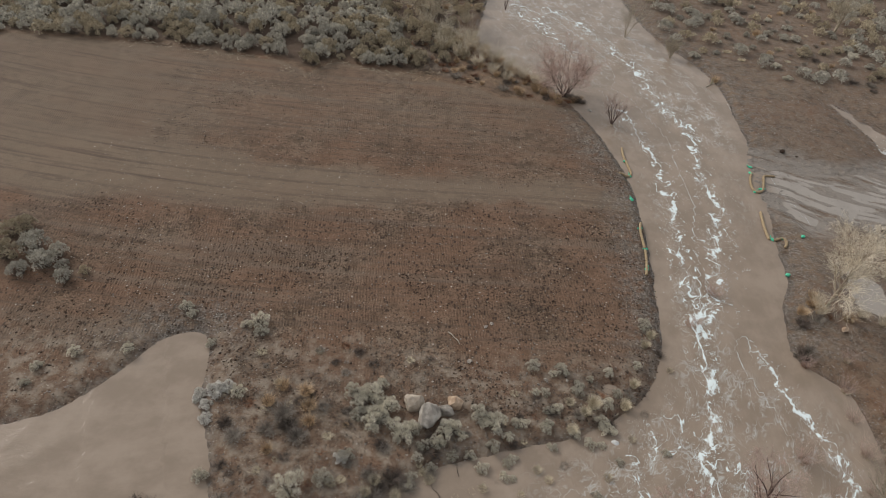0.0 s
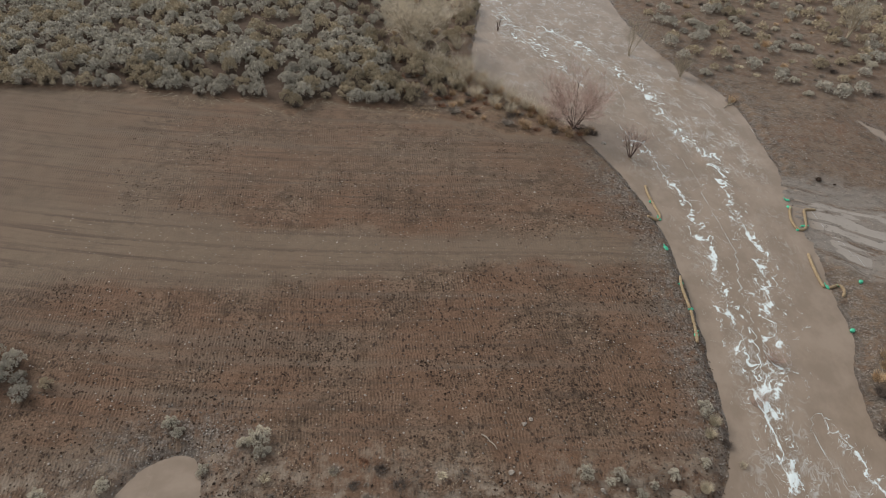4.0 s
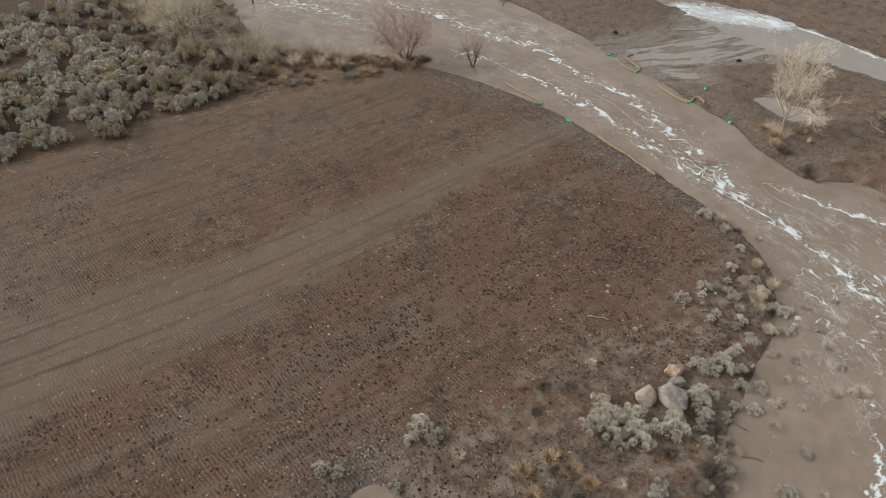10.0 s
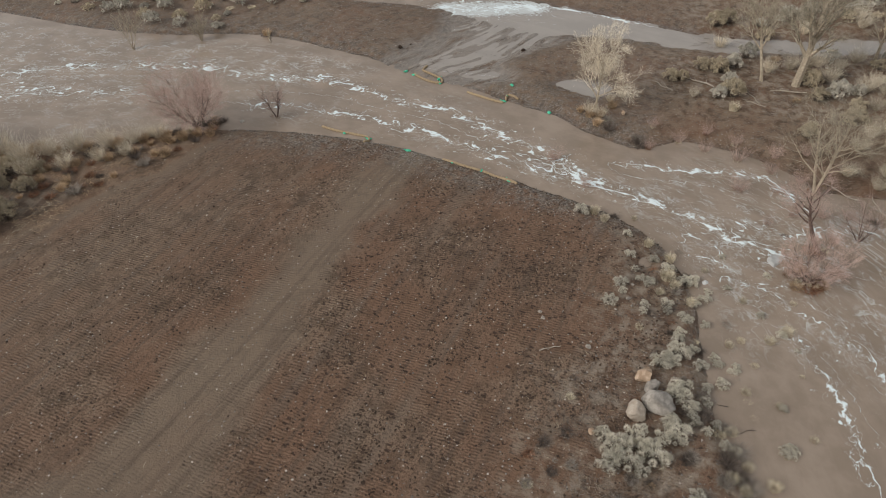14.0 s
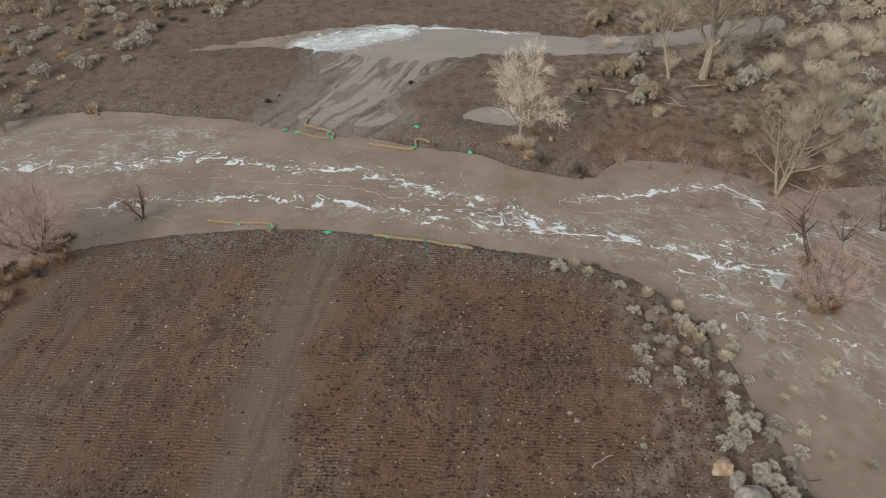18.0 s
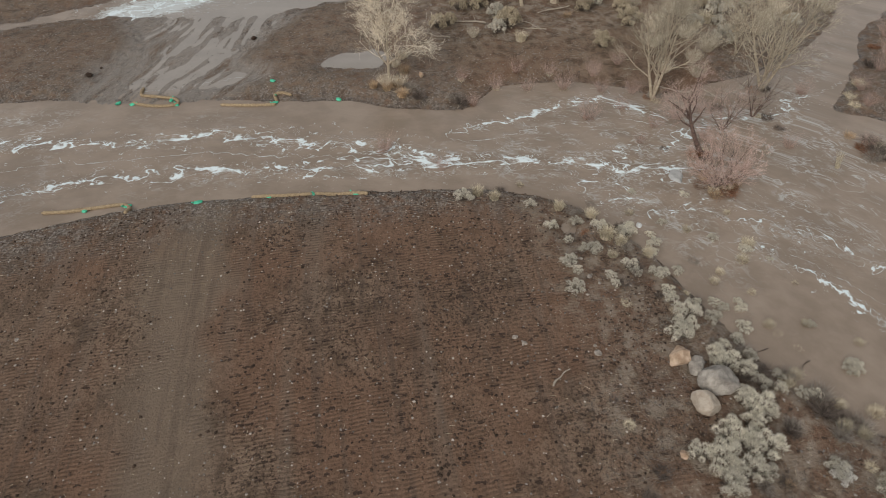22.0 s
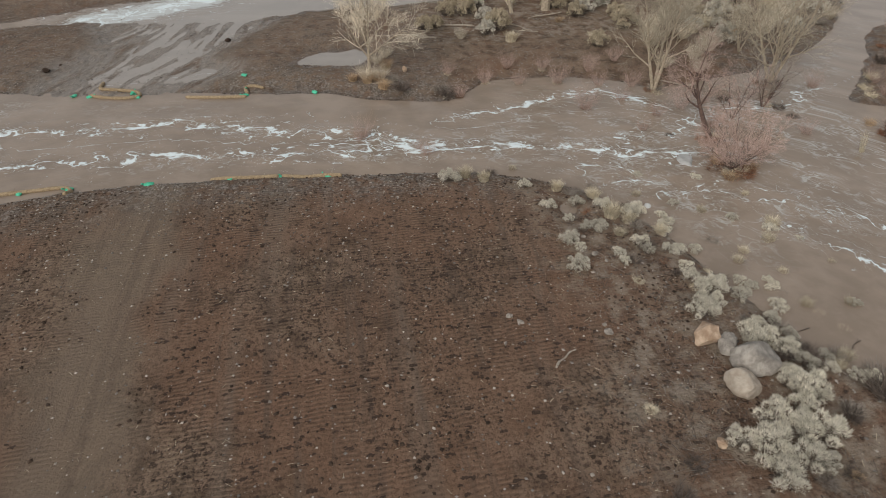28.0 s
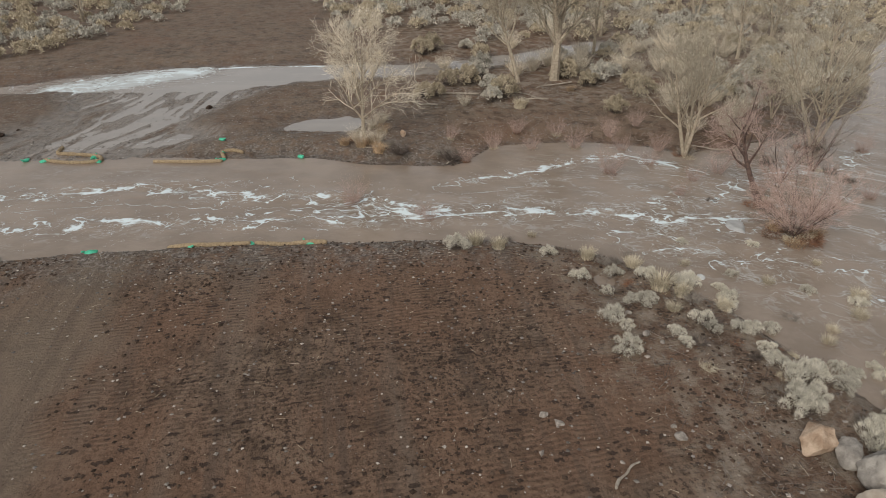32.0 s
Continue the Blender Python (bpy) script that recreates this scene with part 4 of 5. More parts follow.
tree("cottonwood_tree", 38.2, 15.4, 6.8, 0.07, "yellowish bare young cottonwood thicket", BARK, TWIG, 16, stems=3, splay=0.4, kids=(9, 6, 5, 3), open_up=0.62, lengths=(0.56, 0.58, 0.62, 0.7), wild=0.16, fork=0.2, min_twig=0.0055)
tree("cottonwood_tree", 33.8, 11.0, 7.5, 0.07, "bare young cottonwood thicket by the channel", BARK, TWIG, 17, stems=3, splay=0.45, kids=(9, 6, 5, 3), open_up=0.62, lengths=(0.56, 0.58, 0.62, 0.7), wild=0.16, fork=0.2, min_twig=0.0055)
tree("cottonwood_tree", -1.5, 99.5, 10.5, 0.22, "low spreading bare cottonwood in the sagebrush", BARK, TANTWIG, 18, stems=4, splay=0.7, kids=(12, 8, 7, 4), open_up=0.7, lengths=(0.56, 0.58, 0.62, 0.7), wild=0.2, fork=0.2, min_twig=0.0075)
for k, (x, y, h) in enumerate([(52, 3, 9), (60, -6, 10), (66, 12, 11), (72, -3, 9), (92, 34, 12), (89, 31, 10), (58, 16, 8), (80, 20, 10), (45, -2, 8), (62, 104, 9), (70, 96, 8), (86, 74, 9), (76, 84, 8)]):
    tree("cottonwood_tree", x, y, h, 0.2, CW, BARK, TWIG, 30 + k, stems=1 + k % 2, splay=0.3, kids=(10, 6, 5, 3), open_up=0.62, lengths=(0.56, 0.58, 0.62, 0.7), wild=0.16, fork=0.28, min_twig=0.010, group="far cottonwoods")
TM = "pinkish bare tamarisk with dark twisted stems"
tree("tamarisk", 16.2, 78.4, 8.2, 0.07, TM + " on the bank", TAMBARK, TAMTWIG, 51, "shrub", stems=9, splay=0.8, levels=3, kids=(11, 10, 11), open_up=0.7, lengths=(0.55, 0.6, 0.6), fork=0.3, min_twig=0.0045, group="tamarisks")
tree("tamarisk", 21.2, 72.3, 4.6, 0.06, "small bare tamarisk snag standing in the river", TAMBARK, TAMTWIG, 52, "shrub", stems=5, splay=0.45, levels=3, kids=(8, 7, 6), open_up=0.5, fork=0.3, min_twig=0.003, group="tamarisks")
tree("tamarisk", 28.0, 98.6, 6.4, 0.05, "tan bare tamarisk standing in the river", BARK, TWIG, 53, "shrub", stems=4, splay=0.35, levels=3, kids=(9, 7, 6), open_up=0.45, fork=0.3, min_twig=0.0035, group="tamarisks")
tree("tamarisk", 10.6, 106.5, 3.0, 0.08, "dark bare snag in the river", TAMBARK, DARKTWIG, 54, "shrub", stems=2, splay=0.2, levels=3, kids=(5, 4, 3), open_up=0.5, fork=0.3, min_twig=0.003, group="tamarisks")
tree("tamarisk", 20.5, 20.3, 7.0, 0.21, "leaning tamarisk with a dark forked trunk", TAMBARK, TAMTWIG, 55, "shrub", stems=1, lean=(0.0, 0.62), levels=4, kids=(10, 8, 7, 5), lengths=(0.62, 0.62, 0.6, 0.6), open_up=0.7, fork=0.45, min_twig=0.0035, group="tamarisks")
tree("tamarisk", 16.4, 20.9, 4.9, 0.036, TM + " on a small islet", TAMBARK, TAMTWIG, 56, "shrub", stems=9, splay=0.95, levels=3, kids=(10, 10, 9), open_up=0.55, fork=0.2, min_twig=0.003, group="tamarisks")
tree("tamarisk", 24.4, 14.2, 4.6, 0.06, "grey-brown tamarisk standing in flood water", TAMBARK, GREYTWIG, 57, "shrub", stems=4, splay=0.5, levels=3, kids=(9, 8, 7), open_up=0.5, fork=0.3, min_twig=0.0035, group="tamarisks")
tree("tamarisk", 23.0, 17.4, 4.6, 0.04, TM + " in the flood", TAMBARK, TAMTWIG, 58, "shrub", stems=5, splay=0.55, levels=3, kids=(8, 6, 6), open_up=0.5, fork=0.3, min_twig=0.003, group="tamarisks")
tree("tamarisk", 33.2, 92.2, 4.2, 0.05, "tan brush tree on the far bank", BARK, TWIG, 59, "shrub", stems=6, splay=0.4, levels=3, kids=(9, 7, 6), open_up=0.45, fork=0.2, min_twig=0.0035, group="tamarisks")
for x, y, s in [(32.2, 33.2, 1.0), (31.6, 30.6, 0.95), (31.2, 27.6, 1.15), (26.4, 27.0, 1.2), (30.2, 24.6, 0.9), (27.3, 24.0, 0.8), (24.4, 22.4, 0.8), (30.0, 35.6, 0.9), (33.4, 36.0, 0.9), (34.2, 31.0, 0.8), (22.2, 19.2, 1.1), (25.8, 18.2, 0.9), (18.0, 18.6, 0.9), (33.5, 28.2, 0.9), (20.0, 13.5, 0.9), (27, 8.5, 1.0)]:
    plant(rnd.choice(WILLOWS), x, y, s * 0.82)
    plant(rnd.choice(DEBRIS), x, y, s * 0.75, 3)
for x, y, s in [(33.6, 42.4, 0.75), (33.4, 41.2, 0.7), (36.5, 17.6, 1.1), (37.6, 14.2, 1.0), (39.4, 16.6, 1.1), (34.8, 13.2, 1.1), (33.0, 15.4, 1.0), (37.0, 7.2, 1.0), (39.0, 5.4, 1.2), (41.0, 3.0, 1.1), (43.0, 13.4, 1.0), (47.0, 12.0, 1.2), (31.8, 18.6, 0.9), (30.9, 16.0, 0.9), (49.0, 17.0, 1.2), (44.6, 10.0, 1.1), (49.6, 26.8, 1.1), (51.4, 24.6, 1.2), (53.0, 22.0, 1.2), (41.2, 33.4, 0.7), (37.0, 41.2, 0.7), (38.6, 40.4, 0.8), (55.2, 32.6, 1.0)]:
    plant(rnd.choice(THICKETS), x, y, s)
for x, y, s in [(24.9, 43.3, 1.0), (24.6, 43.6, 0.8), (21.7, 39.4, 0.7), (22.5, 39.8, 0.5), (36.9, 84.6, 0.6), (17.0, 11.5, 0.8)]:
    plant(rnd.choice(REEDS if y > 80 or y < 12 else WILLOWS), x, y, s * 0.75, tall=1.1)

# ---------------------------------------------------------------- brush, grass and litter
def sage_edge(x):
    return float(np.interp(x, [-70, -45, -38, -33, -28.5, -22.4, -20.6, -19.6, -15.8, -13.4, -8, -5, -3, 0, 8], [85.5, 86, 86, 85.6, 84.4, 83.8, 85, 82, 80.6, 84, 82.2, 81.8, 82.2, 82, 88]))


def sage_path(y):
    return float(np.interp(y, [82, 89, 96, 103, 110], [-19.2, -19, -17.1, -14.7, -12]))


spots = {}


def free(x, y, gap):
    """Whether no bush stands within the gap; if so the place is taken."""
    i, j = int(x // 2), int(y // 2)
    for a in (i - 1, i, i + 1):
        for b in (j - 1, j, j + 1):
            for u, v in spots.get((a, b), ()):
                if (u - x) ** 2 + (v - y) ** 2 < gap * gap:
                    return False
    spots.setdefault((i, j), []).append((x, y))
    return True


near, far = [], []
for _ in range(14000):
    x, y = rnd.uniform(-75, 6), rnd.uniform(80.5, 140)
    if y < sage_edge(x) + 0.5 or x > -3 - 0.42 * (y - 86):
        continue
    if vnoise(x * 0.16, y * 0.16, 77) < 0.13 or abs(x - sage_path(y)) < (1.2 if y < 92 else 0.6) and y < 106:
        continue
    if free(x, y, 1.42 if y < 100 else 1.6):
        (near if y < 93.5 and x > -48 else far).append((x, y))
for x, y in near[:299]:
    plant(rnd.choice(SAGES), x, y, rnd.uniform(0.75, 1.5), tall=rnd.uniform(0.8, 1.25))


def joined(name, label, category, mat, places, lobes, leaves, r, h, ln, wd, seed):
    rng = np.random.default_rng(seed)
    out = []
    kinds = [leaf_cloud(rng, r, h, lobes, leaves, ln, wd) for _ in range(8)]
    for x, y in places:
        a, s = rng.uniform(0, 6.28), rng.uniform(0.75, 1.45)
        v = kinds[rng.integers(0, 8)] * s
        c, sn = math.cos(a), math.sin(a)
        out.append(np.stack([v[:, 0] * c - v[:, 1] * sn + x, v[:, 0] * sn + v[:, 1] * c + y, v[:, 2] + seat(x, y)], -1))
    if out:
        tagged(new(name, trimesh(name, np.vstack(out), mat)), label, category, kind="stuff")


joined("sagebrush_stand", "dense grey-green sagebrush running back from the field", "shrubs", SAGE, [p for i, p in enumerate(far + near[299:]) if i % 3], 16, 480, 0.95, 1.2, 0.24, 0.17, 301)
joined("tan_sagebrush_stand", "tan sagebrush among the grey stand", "shrubs", SAGE_TAN, [p for i, p in enumerate(far + near[299:]) if not i % 3], 16, 480, 0.95, 1.2, 0.24, 0.17, 302)
# the small stand at the field's west edge
for x, y, s in [(-36.1, 46.1, 1.2), (-33.4, 44.2, 1.5), (-35.1, 43.1, 1.3), (-31.8, 42.1, 1.2), (-29.5, 40.7, 0.9), (-33.3, 41.1, 1.0), (-37.8, 44.5, 1.4), (-35.4, 46.9, 1.0), (-31.2, 43.6, 0.9), (-38.5, 41.5, 1.2), (-28.3, 41.6, 0.6), (-30.2, 42.0, 0.7)]:
    plant(rnd.choice(SAGES), x, y, s)
# tan thicket and golden grass where the sage meets the river
for x, y, s in [(-3.5, 95, 1.6), (-1, 93.5, 1.5), (1.2, 91.5, 1.5), (-2.2, 90.6, 1.5), (2.4, 89, 1.4), (0.3, 88.2, 1.3), (3.6, 87, 1.2), (-4.5, 88, 1.4), (1.0, 85.5, 1.1), (-2.0, 85.5, 1.2)]:
    plant(SAGES[0 if s < 1.45 else 3], x, y, s)
for _ in range(520):
    x, y = rnd.uniform(-4, 17), rnd.uniform(76, 97)
    if y < np.interp(x, [-4, 0, 5, 10, 17], [84.5, 82.5, 79.5, 77.6, 75.6]) or ground_at(x, y) < level(y) + 0.05:
        continue
    if free(x, y, 0.95):
        plant(rnd.choice(GOLDS * 2 + TUFTS[:1] + DEADS[:2] + DEBRIS[1::2] * 2), x, y, rnd.uniform(0.6, 1.3))
for x, y, s in [(2.6, 92.4, 1.3), (4.4, 90.2, 1.3), (6.2, 88.4, 1.2), (3.2, 87.6, 1.1), (7.8, 86.2, 1.2), (5.4, 85.2, 1.0), (9.6, 84.0, 1.1), (7.4, 83.0, 0.9), (11.2, 82.2, 1.0), (0.6, 90.4, 1.2), (1.0, 94.8, 1.3), (-1.6, 96.8, 1.3), (9.2, 81.4, 0.8), (12.8, 80.6, 0.9), (4.8, 93.0, 1.1)]:
    plant(rnd.choice(THICKETS), x, y, s * 1.15)
    plant(rnd.choice(GOLDS), x + 0.5, y - 0.7, s * 1.3)
for _ in range(480):
    x, y = rnd.uniform(-18, 10), rnd.uniform(86, 122)
    if x < -3 - 0.42 * (y - 86) or ground_at(x, y) < level(y) + 0.1 or not free(x, y, 1.35):
        continue
    plant(rnd.choice(THICKETS + SAGES[:1] * 2 + SAGES[3:4] + GOLDS[:1] if x > -5 else SAGES), x, y, rnd.uniform(0.8, 1.3))
for x, y in [(13.6, 78.2), (14.6, 77.2), (15.2, 76.0), (12.6, 79.6), (17.2, 77.2), (18.2, 78.0), (11.4, 80.4)]:
    plant(rnd.choice(GOLDS), x, y, rnd.uniform(0.9, 1.3))
for x, y, s in [(17.6, 77.6, 1.3), (18.3, 77.2, 1.0), (16.8, 78.6, 1.2), (5.8, 85.6, 1.3), (7.6, 84.5, 1.2), (9.2, 82.8, 1.1), (4.4, 83.8, 1.0)]:
    plant(DEADS[1], x, y, s)
# pale brush round the boulders
for x, y, s in [(5.1, 28.3, 1.15), (3.8, 29.3, 1.1), (4.4, 28.8, 0.8), (4.8, 26.8, 0.85), (3.2, 26.1, 0.7), (1.8, 27.7, 1.2), (1.0, 26.8, 0.9), (-1.1, 27.3, 1.3), (0.1, 26.5, 0.8), (-2.4, 29.5, 1.3), (-3.4, 28.2, 1.45), (-3.7, 30.3, 1.5),
                (-4.4, 29.5, 1.4), (-2.1, 28.1, 1.0), (-2.9, 29.1, 0.9), (8.2, 33.8, 0.85), (10.3, 33.5, 0.9), (8.8, 31.4, 0.6), (4.3, 28.4, 0.7), (5.9, 27.5, 0.7), (5.7, 25.7, 0.6), (9.6, 33.2, 0.5), (-13.0, 37.0, 1.15), (-12.6, 35.8, 0.9), (-13.9, 36.6, 0.7),
                (-19.0, 38.2, 0.9), (-18.3, 37.5, 0.7), (-22.0, 33.8, 0.7), (-25.6, 33.1, 0.8), (-27.6, 31.6, 0.7), (-16.3, 34.9, 0.7), (-6.3, 23.8, 1.0), (-8.3, 23.0, 1.5), (-13.1, 30.2, 0.9), (-5.0, 25.5, 0.9), (-14.1, 23.9, 0.9), (0.5, 20.9, 0.8), (-27.8, 30.1, 0.6), (2.6, 27.4, 0.7), (-4.9, 30.6, 1.1), (-3.2, 31.2, 0.9), (6.4, 28.6, 0.6), (11.4, 32.2, 0.6), (12.4, 32.9, 0.5)]:
    plant(rnd.choice(PALES), x, y, s)
for x, y, s in [(-15.8, 30.1, 1.0), (-14.6, 30.3, 1.1), (-15.1, 29.2, 0.8), (-14.9, 28.2, 0.8), (-13.9, 30.6, 0.9), (-5.3, 25.3, 0.8)]:
    plant(rnd.choice(WHITES), x, y, s)
for x, y, s in [(-9.6, 28.5, 1.5), (-8.4, 26.8, 1.3), (-9.2, 27.6, 1.2), (-1.9, 24.1, 1.4), (-0.9, 23.7, 1.2), (-3.4, 24.2, 1.0), (-2.6, 23.4, 1.1), (0.6, 27.0, 1.0), (0.2, 26.2, 1.0), (2.2, 26.3, 0.8), (3.7, 21.7, 0.5), (0.6, 24.6, 0.8), (-3.0, 22.8, 1.1), (-2.8, 26.4, 0.9),
                (-10.6, 27.3, 1.0), (-12.6, 26.6, 1.2), (-13.4, 27.6, 1.0), (13.2, 29.2, 0.8), (11.0, 29.6, 0.8), (9.2, 29.8, 0.9), (18.4, 36.0, 0.7), (30.3, 36.6, 1.2), (30.9, 37.0, 1.0), (31.4, 39.8, 1.2), (33.0, 40.4, 1.0), (18.4, 7.6, 1.5), (17.6, 8.3, 1.2), (19.4, 7.4, 1.0), (24.0, 13.2, 1.0), (28.6, 20.6, 1.0), (-16.5, 21.6, 1.1), (-17.4, 21.8, 1.0), (40.1, 67.6, 0.6), (50, 21.5, 1.6), (49, 20, 1.4), (51.5, 19.6, 1.4), (45.5, 21, 1.2)]:
    plant(rnd.choice(DEADS), x, y, s)
for x, y, s in [(-10.1, 30.9, 1.1), (-8.4, 30.5, 1.2), (-8.0, 29.3, 1.2), (-10.8, 29.5, 1.0), (-7.8, 28.0, 1.1), (-10.2, 25.7, 0.9), (-17.6, 21.4, 1.0), (16.2, 19.8, 1.1), (17.4, 21.4, 1.0), (15.4, 21.6, 1.0), (20.4, 8.4, 0.9), (35.6, 40.6, 1.1), (33.6, 43.4, 1.0), (31.8, 41.2, 1.1), (33.4, 41.4, 1.2), (33.0, 42.3, 1.0), (29.0, 20.4, 1.0), (37.6, 85.4, 1.3)]:
    plant(rnd.choice(GOLDS), x, y, s)
for x, y, s in [(17.6, 38.7, 1.2), (18.0, 37.6, 1.0), (17.3, 36.6, 1.1), (16.2, 34.4, 0.8), (15.6, 32.6, 1.0), (14.6, 30.7, 1.1), (12.2, 30.5, 1.3), (12.6, 29.2, 1.2), (11.6, 27.5, 0.9), (8.7, 28.7, 0.8), (7.7, 25.3, 0.8), (9.1, 22.8, 0.9), (10.4, 28.4, 1.0), (8.9, 27.1, 0.8),
                (11.5, 29.8, 1.1), (13.3, 30.6, 1.0), (10.4, 21.8, 1.0), (12.4, 25.0, 0.7), (5.5, 24.7, 0.8), (4.0, 23.8, 0.7), (3.7, 21.7, 0.8), (6.5, 23.5, 0.6), (-0.8, 23.8, 0.8), (-1.6, 23.1, 0.9), (13.9, 33.6, 0.8), (11.2, 31.6, 0.9), (16.8, 27.0, 0.7), (13.6, 21.6, 0.6), (2.0, 19.6, 0.7), (6.8, 20.6, 0.5), (15.9, 23.6, 0.8)]:
    plant(rnd.choice(TUFTS + PALES[:1]), x, y, s * 0.78)
for _ in range(230):
    x, y = rnd.uniform(-14, 15.5), rnd.uniform(20, 36)
    if y > 34.5 - 0.1 * x or ground_at(x, y) < level(y) - 0.02 or (2 < x < 12 and y > 31.5) or (-4.6 < x < 3.6 and 27.8 < y < 33):
        continue
    plant(rnd.choice(TUFTS[:1] + DEADS * 2 + DEBRIS * 2 + GOLDS[:1]), x, y, rnd.uniform(0.25, 0.8), tall=rnd.uniform(0.4, 0.9))
# thickets under the grove
for _ in range(150):
    x, y = rnd.uniform(40, 74), rnd.uniform(-12, 30)
    if y > 24 + 0.25 * (x - 45) or ground_at(x, y) < level(y) + 0.1 or vnoise(x * 0.15, y * 0.15, 45) < 0.42 or not free(x, y, 1.6):
        continue
    plant(rnd.choice(THICKETS), x, y, rnd.uniform(0.8, 1.4))
# tufts along the drowned shore and in the shallows
for x, y, s in [(10.1, 22.1, 0.9), (9.0, 21.0, 0.6), (8.4, 24.6, 0.8), (11.4, 23.6, 0.8), (6.0, 24.6, 0.7), (5.0, 24.4, 0.6), (4.1, 24.0, 0.8), (4.0, 25.3, 1.0), (3.3, 23.6, 0.9), (2.2, 23.1, 0.9), (3.7, 21.5, 0.8), (0.5, 21.1, 1.2), (-2.3, 21.5, 1.1), (-3.0, 23.8, 1.0), (-3.5, 23.0, 1.0),
                (0.6, 25.1, 0.9), (0.5, 24.2, 1.0), (-0.6, 24.4, 1.0), (-5.1, 23.8, 1.0), (6.1, 26.1, 0.9), (9.6, 25.7, 0.9), (7.0, 27.4, 0.8), (-0.3, 25.6, 0.9), (2.0, 26.0, 0.8), (14.6, 28.0, 0.8), (16.0, 30.2, 0.9), (13.4, 26.2, 0.7), (12.4, 27.4, 0.8), (18.9, 34.4, 0.7)]:
    plant(rnd.choice(TUFTS[:1] + PALES[:3] + DEADS[:1] + DEBRIS[:1]), x, y, s * 0.7)
for x, y, s in [(9.5, 29.9, 0.8), (13.0, 28.6, 0.8), (10.5, 28.1, 0.7), (8.1, 31.4, 0.5), (8.8, 29.8, 0.6), (8.5, 28.3, 0.7), (1.8, 27.9, 0.9), (1.0, 26.7, 0.8), (-0.7, 27.8, 0.9), (-3.0, 28.5, 0.8), (-1.7, 27.2, 0.9), (-4.6, 28.6, 0.8), (7.0, 28.6, 0.6), (14.2, 31.8, 0.7)]:
    plant(rnd.choice(PALES), x, y, s)
# brush on the east side
for x, y, s in [(37.9, 22.0, 1.1), (42.7, 29.8, 1.3), (47.7, 31.9, 1.2), (52.9, 29.4, 1.2), (45.1, 30.4, 1.0), (44.2, 35.2, 0.9), (41.4, 9.0, 1.4), (40.4, 10.9, 1.3), (46.4, 4.7, 1.4), (53.9, 5.9, 1.4), (55.1, 1.7, 1.3), (54.8, -1.8, 1.2), (44.3, 17.8, 1.1), (45.1, 21.5, 1.1), (46.9, 2.3, 1.2),
                (36.3, 11.0, 1.1), (42.6, 8.0, 1.2), (39.0, 12.6, 1.0), (44.0, 29.0, 1.0), (41.8, 31.0, 0.9), (49.5, 30.5, 1.1), (43.8, 36.2, 1.0), (47.7, 33.6, 1.2), (43.5, 30.5, 1.1), (39.8, 29.2, 1.2), (61.5, 32.7, 1.4), (60.4, 34.0, 1.2), (46.9, 19.6, 1.4), (48.2, 22.5, 1.3), (59.0, 28.0, 1.2), (37.4, 22.1, 1.0)]:
    plant(rnd.choice(SAGES[:1] * 2 + SAGES[4:5] + TUFTS[:1]), x, y, s * 1.05)
east_far = []
ax_, ay_ = np.random.default_rng(21).uniform([34, -50], [135, 150], (9500, 2)).T
dry = (region(ax_, ay_, STREAM) > 0.8) & (region(ax_, ay_, FLOOD) > 1.0)
for x, y in zip(ax_[dry].tolist(), ay_[dry].tolist()):
    a = 0.85 * smooth(27, 8, y - 0.3 * (x - 45)) * (x > 38) if x < 70 else 0.75 * smooth(45, 22, y - 0.15 * (x - 70))
    edge = float(np.interp(x, [34, 44, 50, 57, 64, 77, 91, 120], [93, 93, 84, 82, 76, 68, 64, 60]))
    b = 0.9 * smooth(edge - 3, edge + 5, y)
    if rnd.random() > max(a, b) * (0.25 + 1.1 * vnoise(x * 0.12, y * 0.12, 91)):
        continue
    if free(x, y, 1.7):
        east_far.append((x, y))
close = [p for p in east_far if p[0] < 62][:280]
for x, y in close:
    plant(rnd.choice(SAGES + PALES[:1] + DEADS[:2] + GOLDS[:1] + DEBRIS[:1]), x, y, rnd.uniform(0.6, 1.4), tall=rnd.uniform(0.6, 1.0))
rest = [p for p in east_far if p not in close]
joined("far_brush", "tan and grey brush beyond the river", "shrubs", SAGE_TAN, rest[::2], 14, 320, 0.95, 1.1, 0.24, 0.15, 303)
joined("far_sagebrush", "grey sagebrush beyond the river", "shrubs", SAGE, rest[1::2], 14, 320, 0.95, 1.1, 0.24, 0.15, 304)


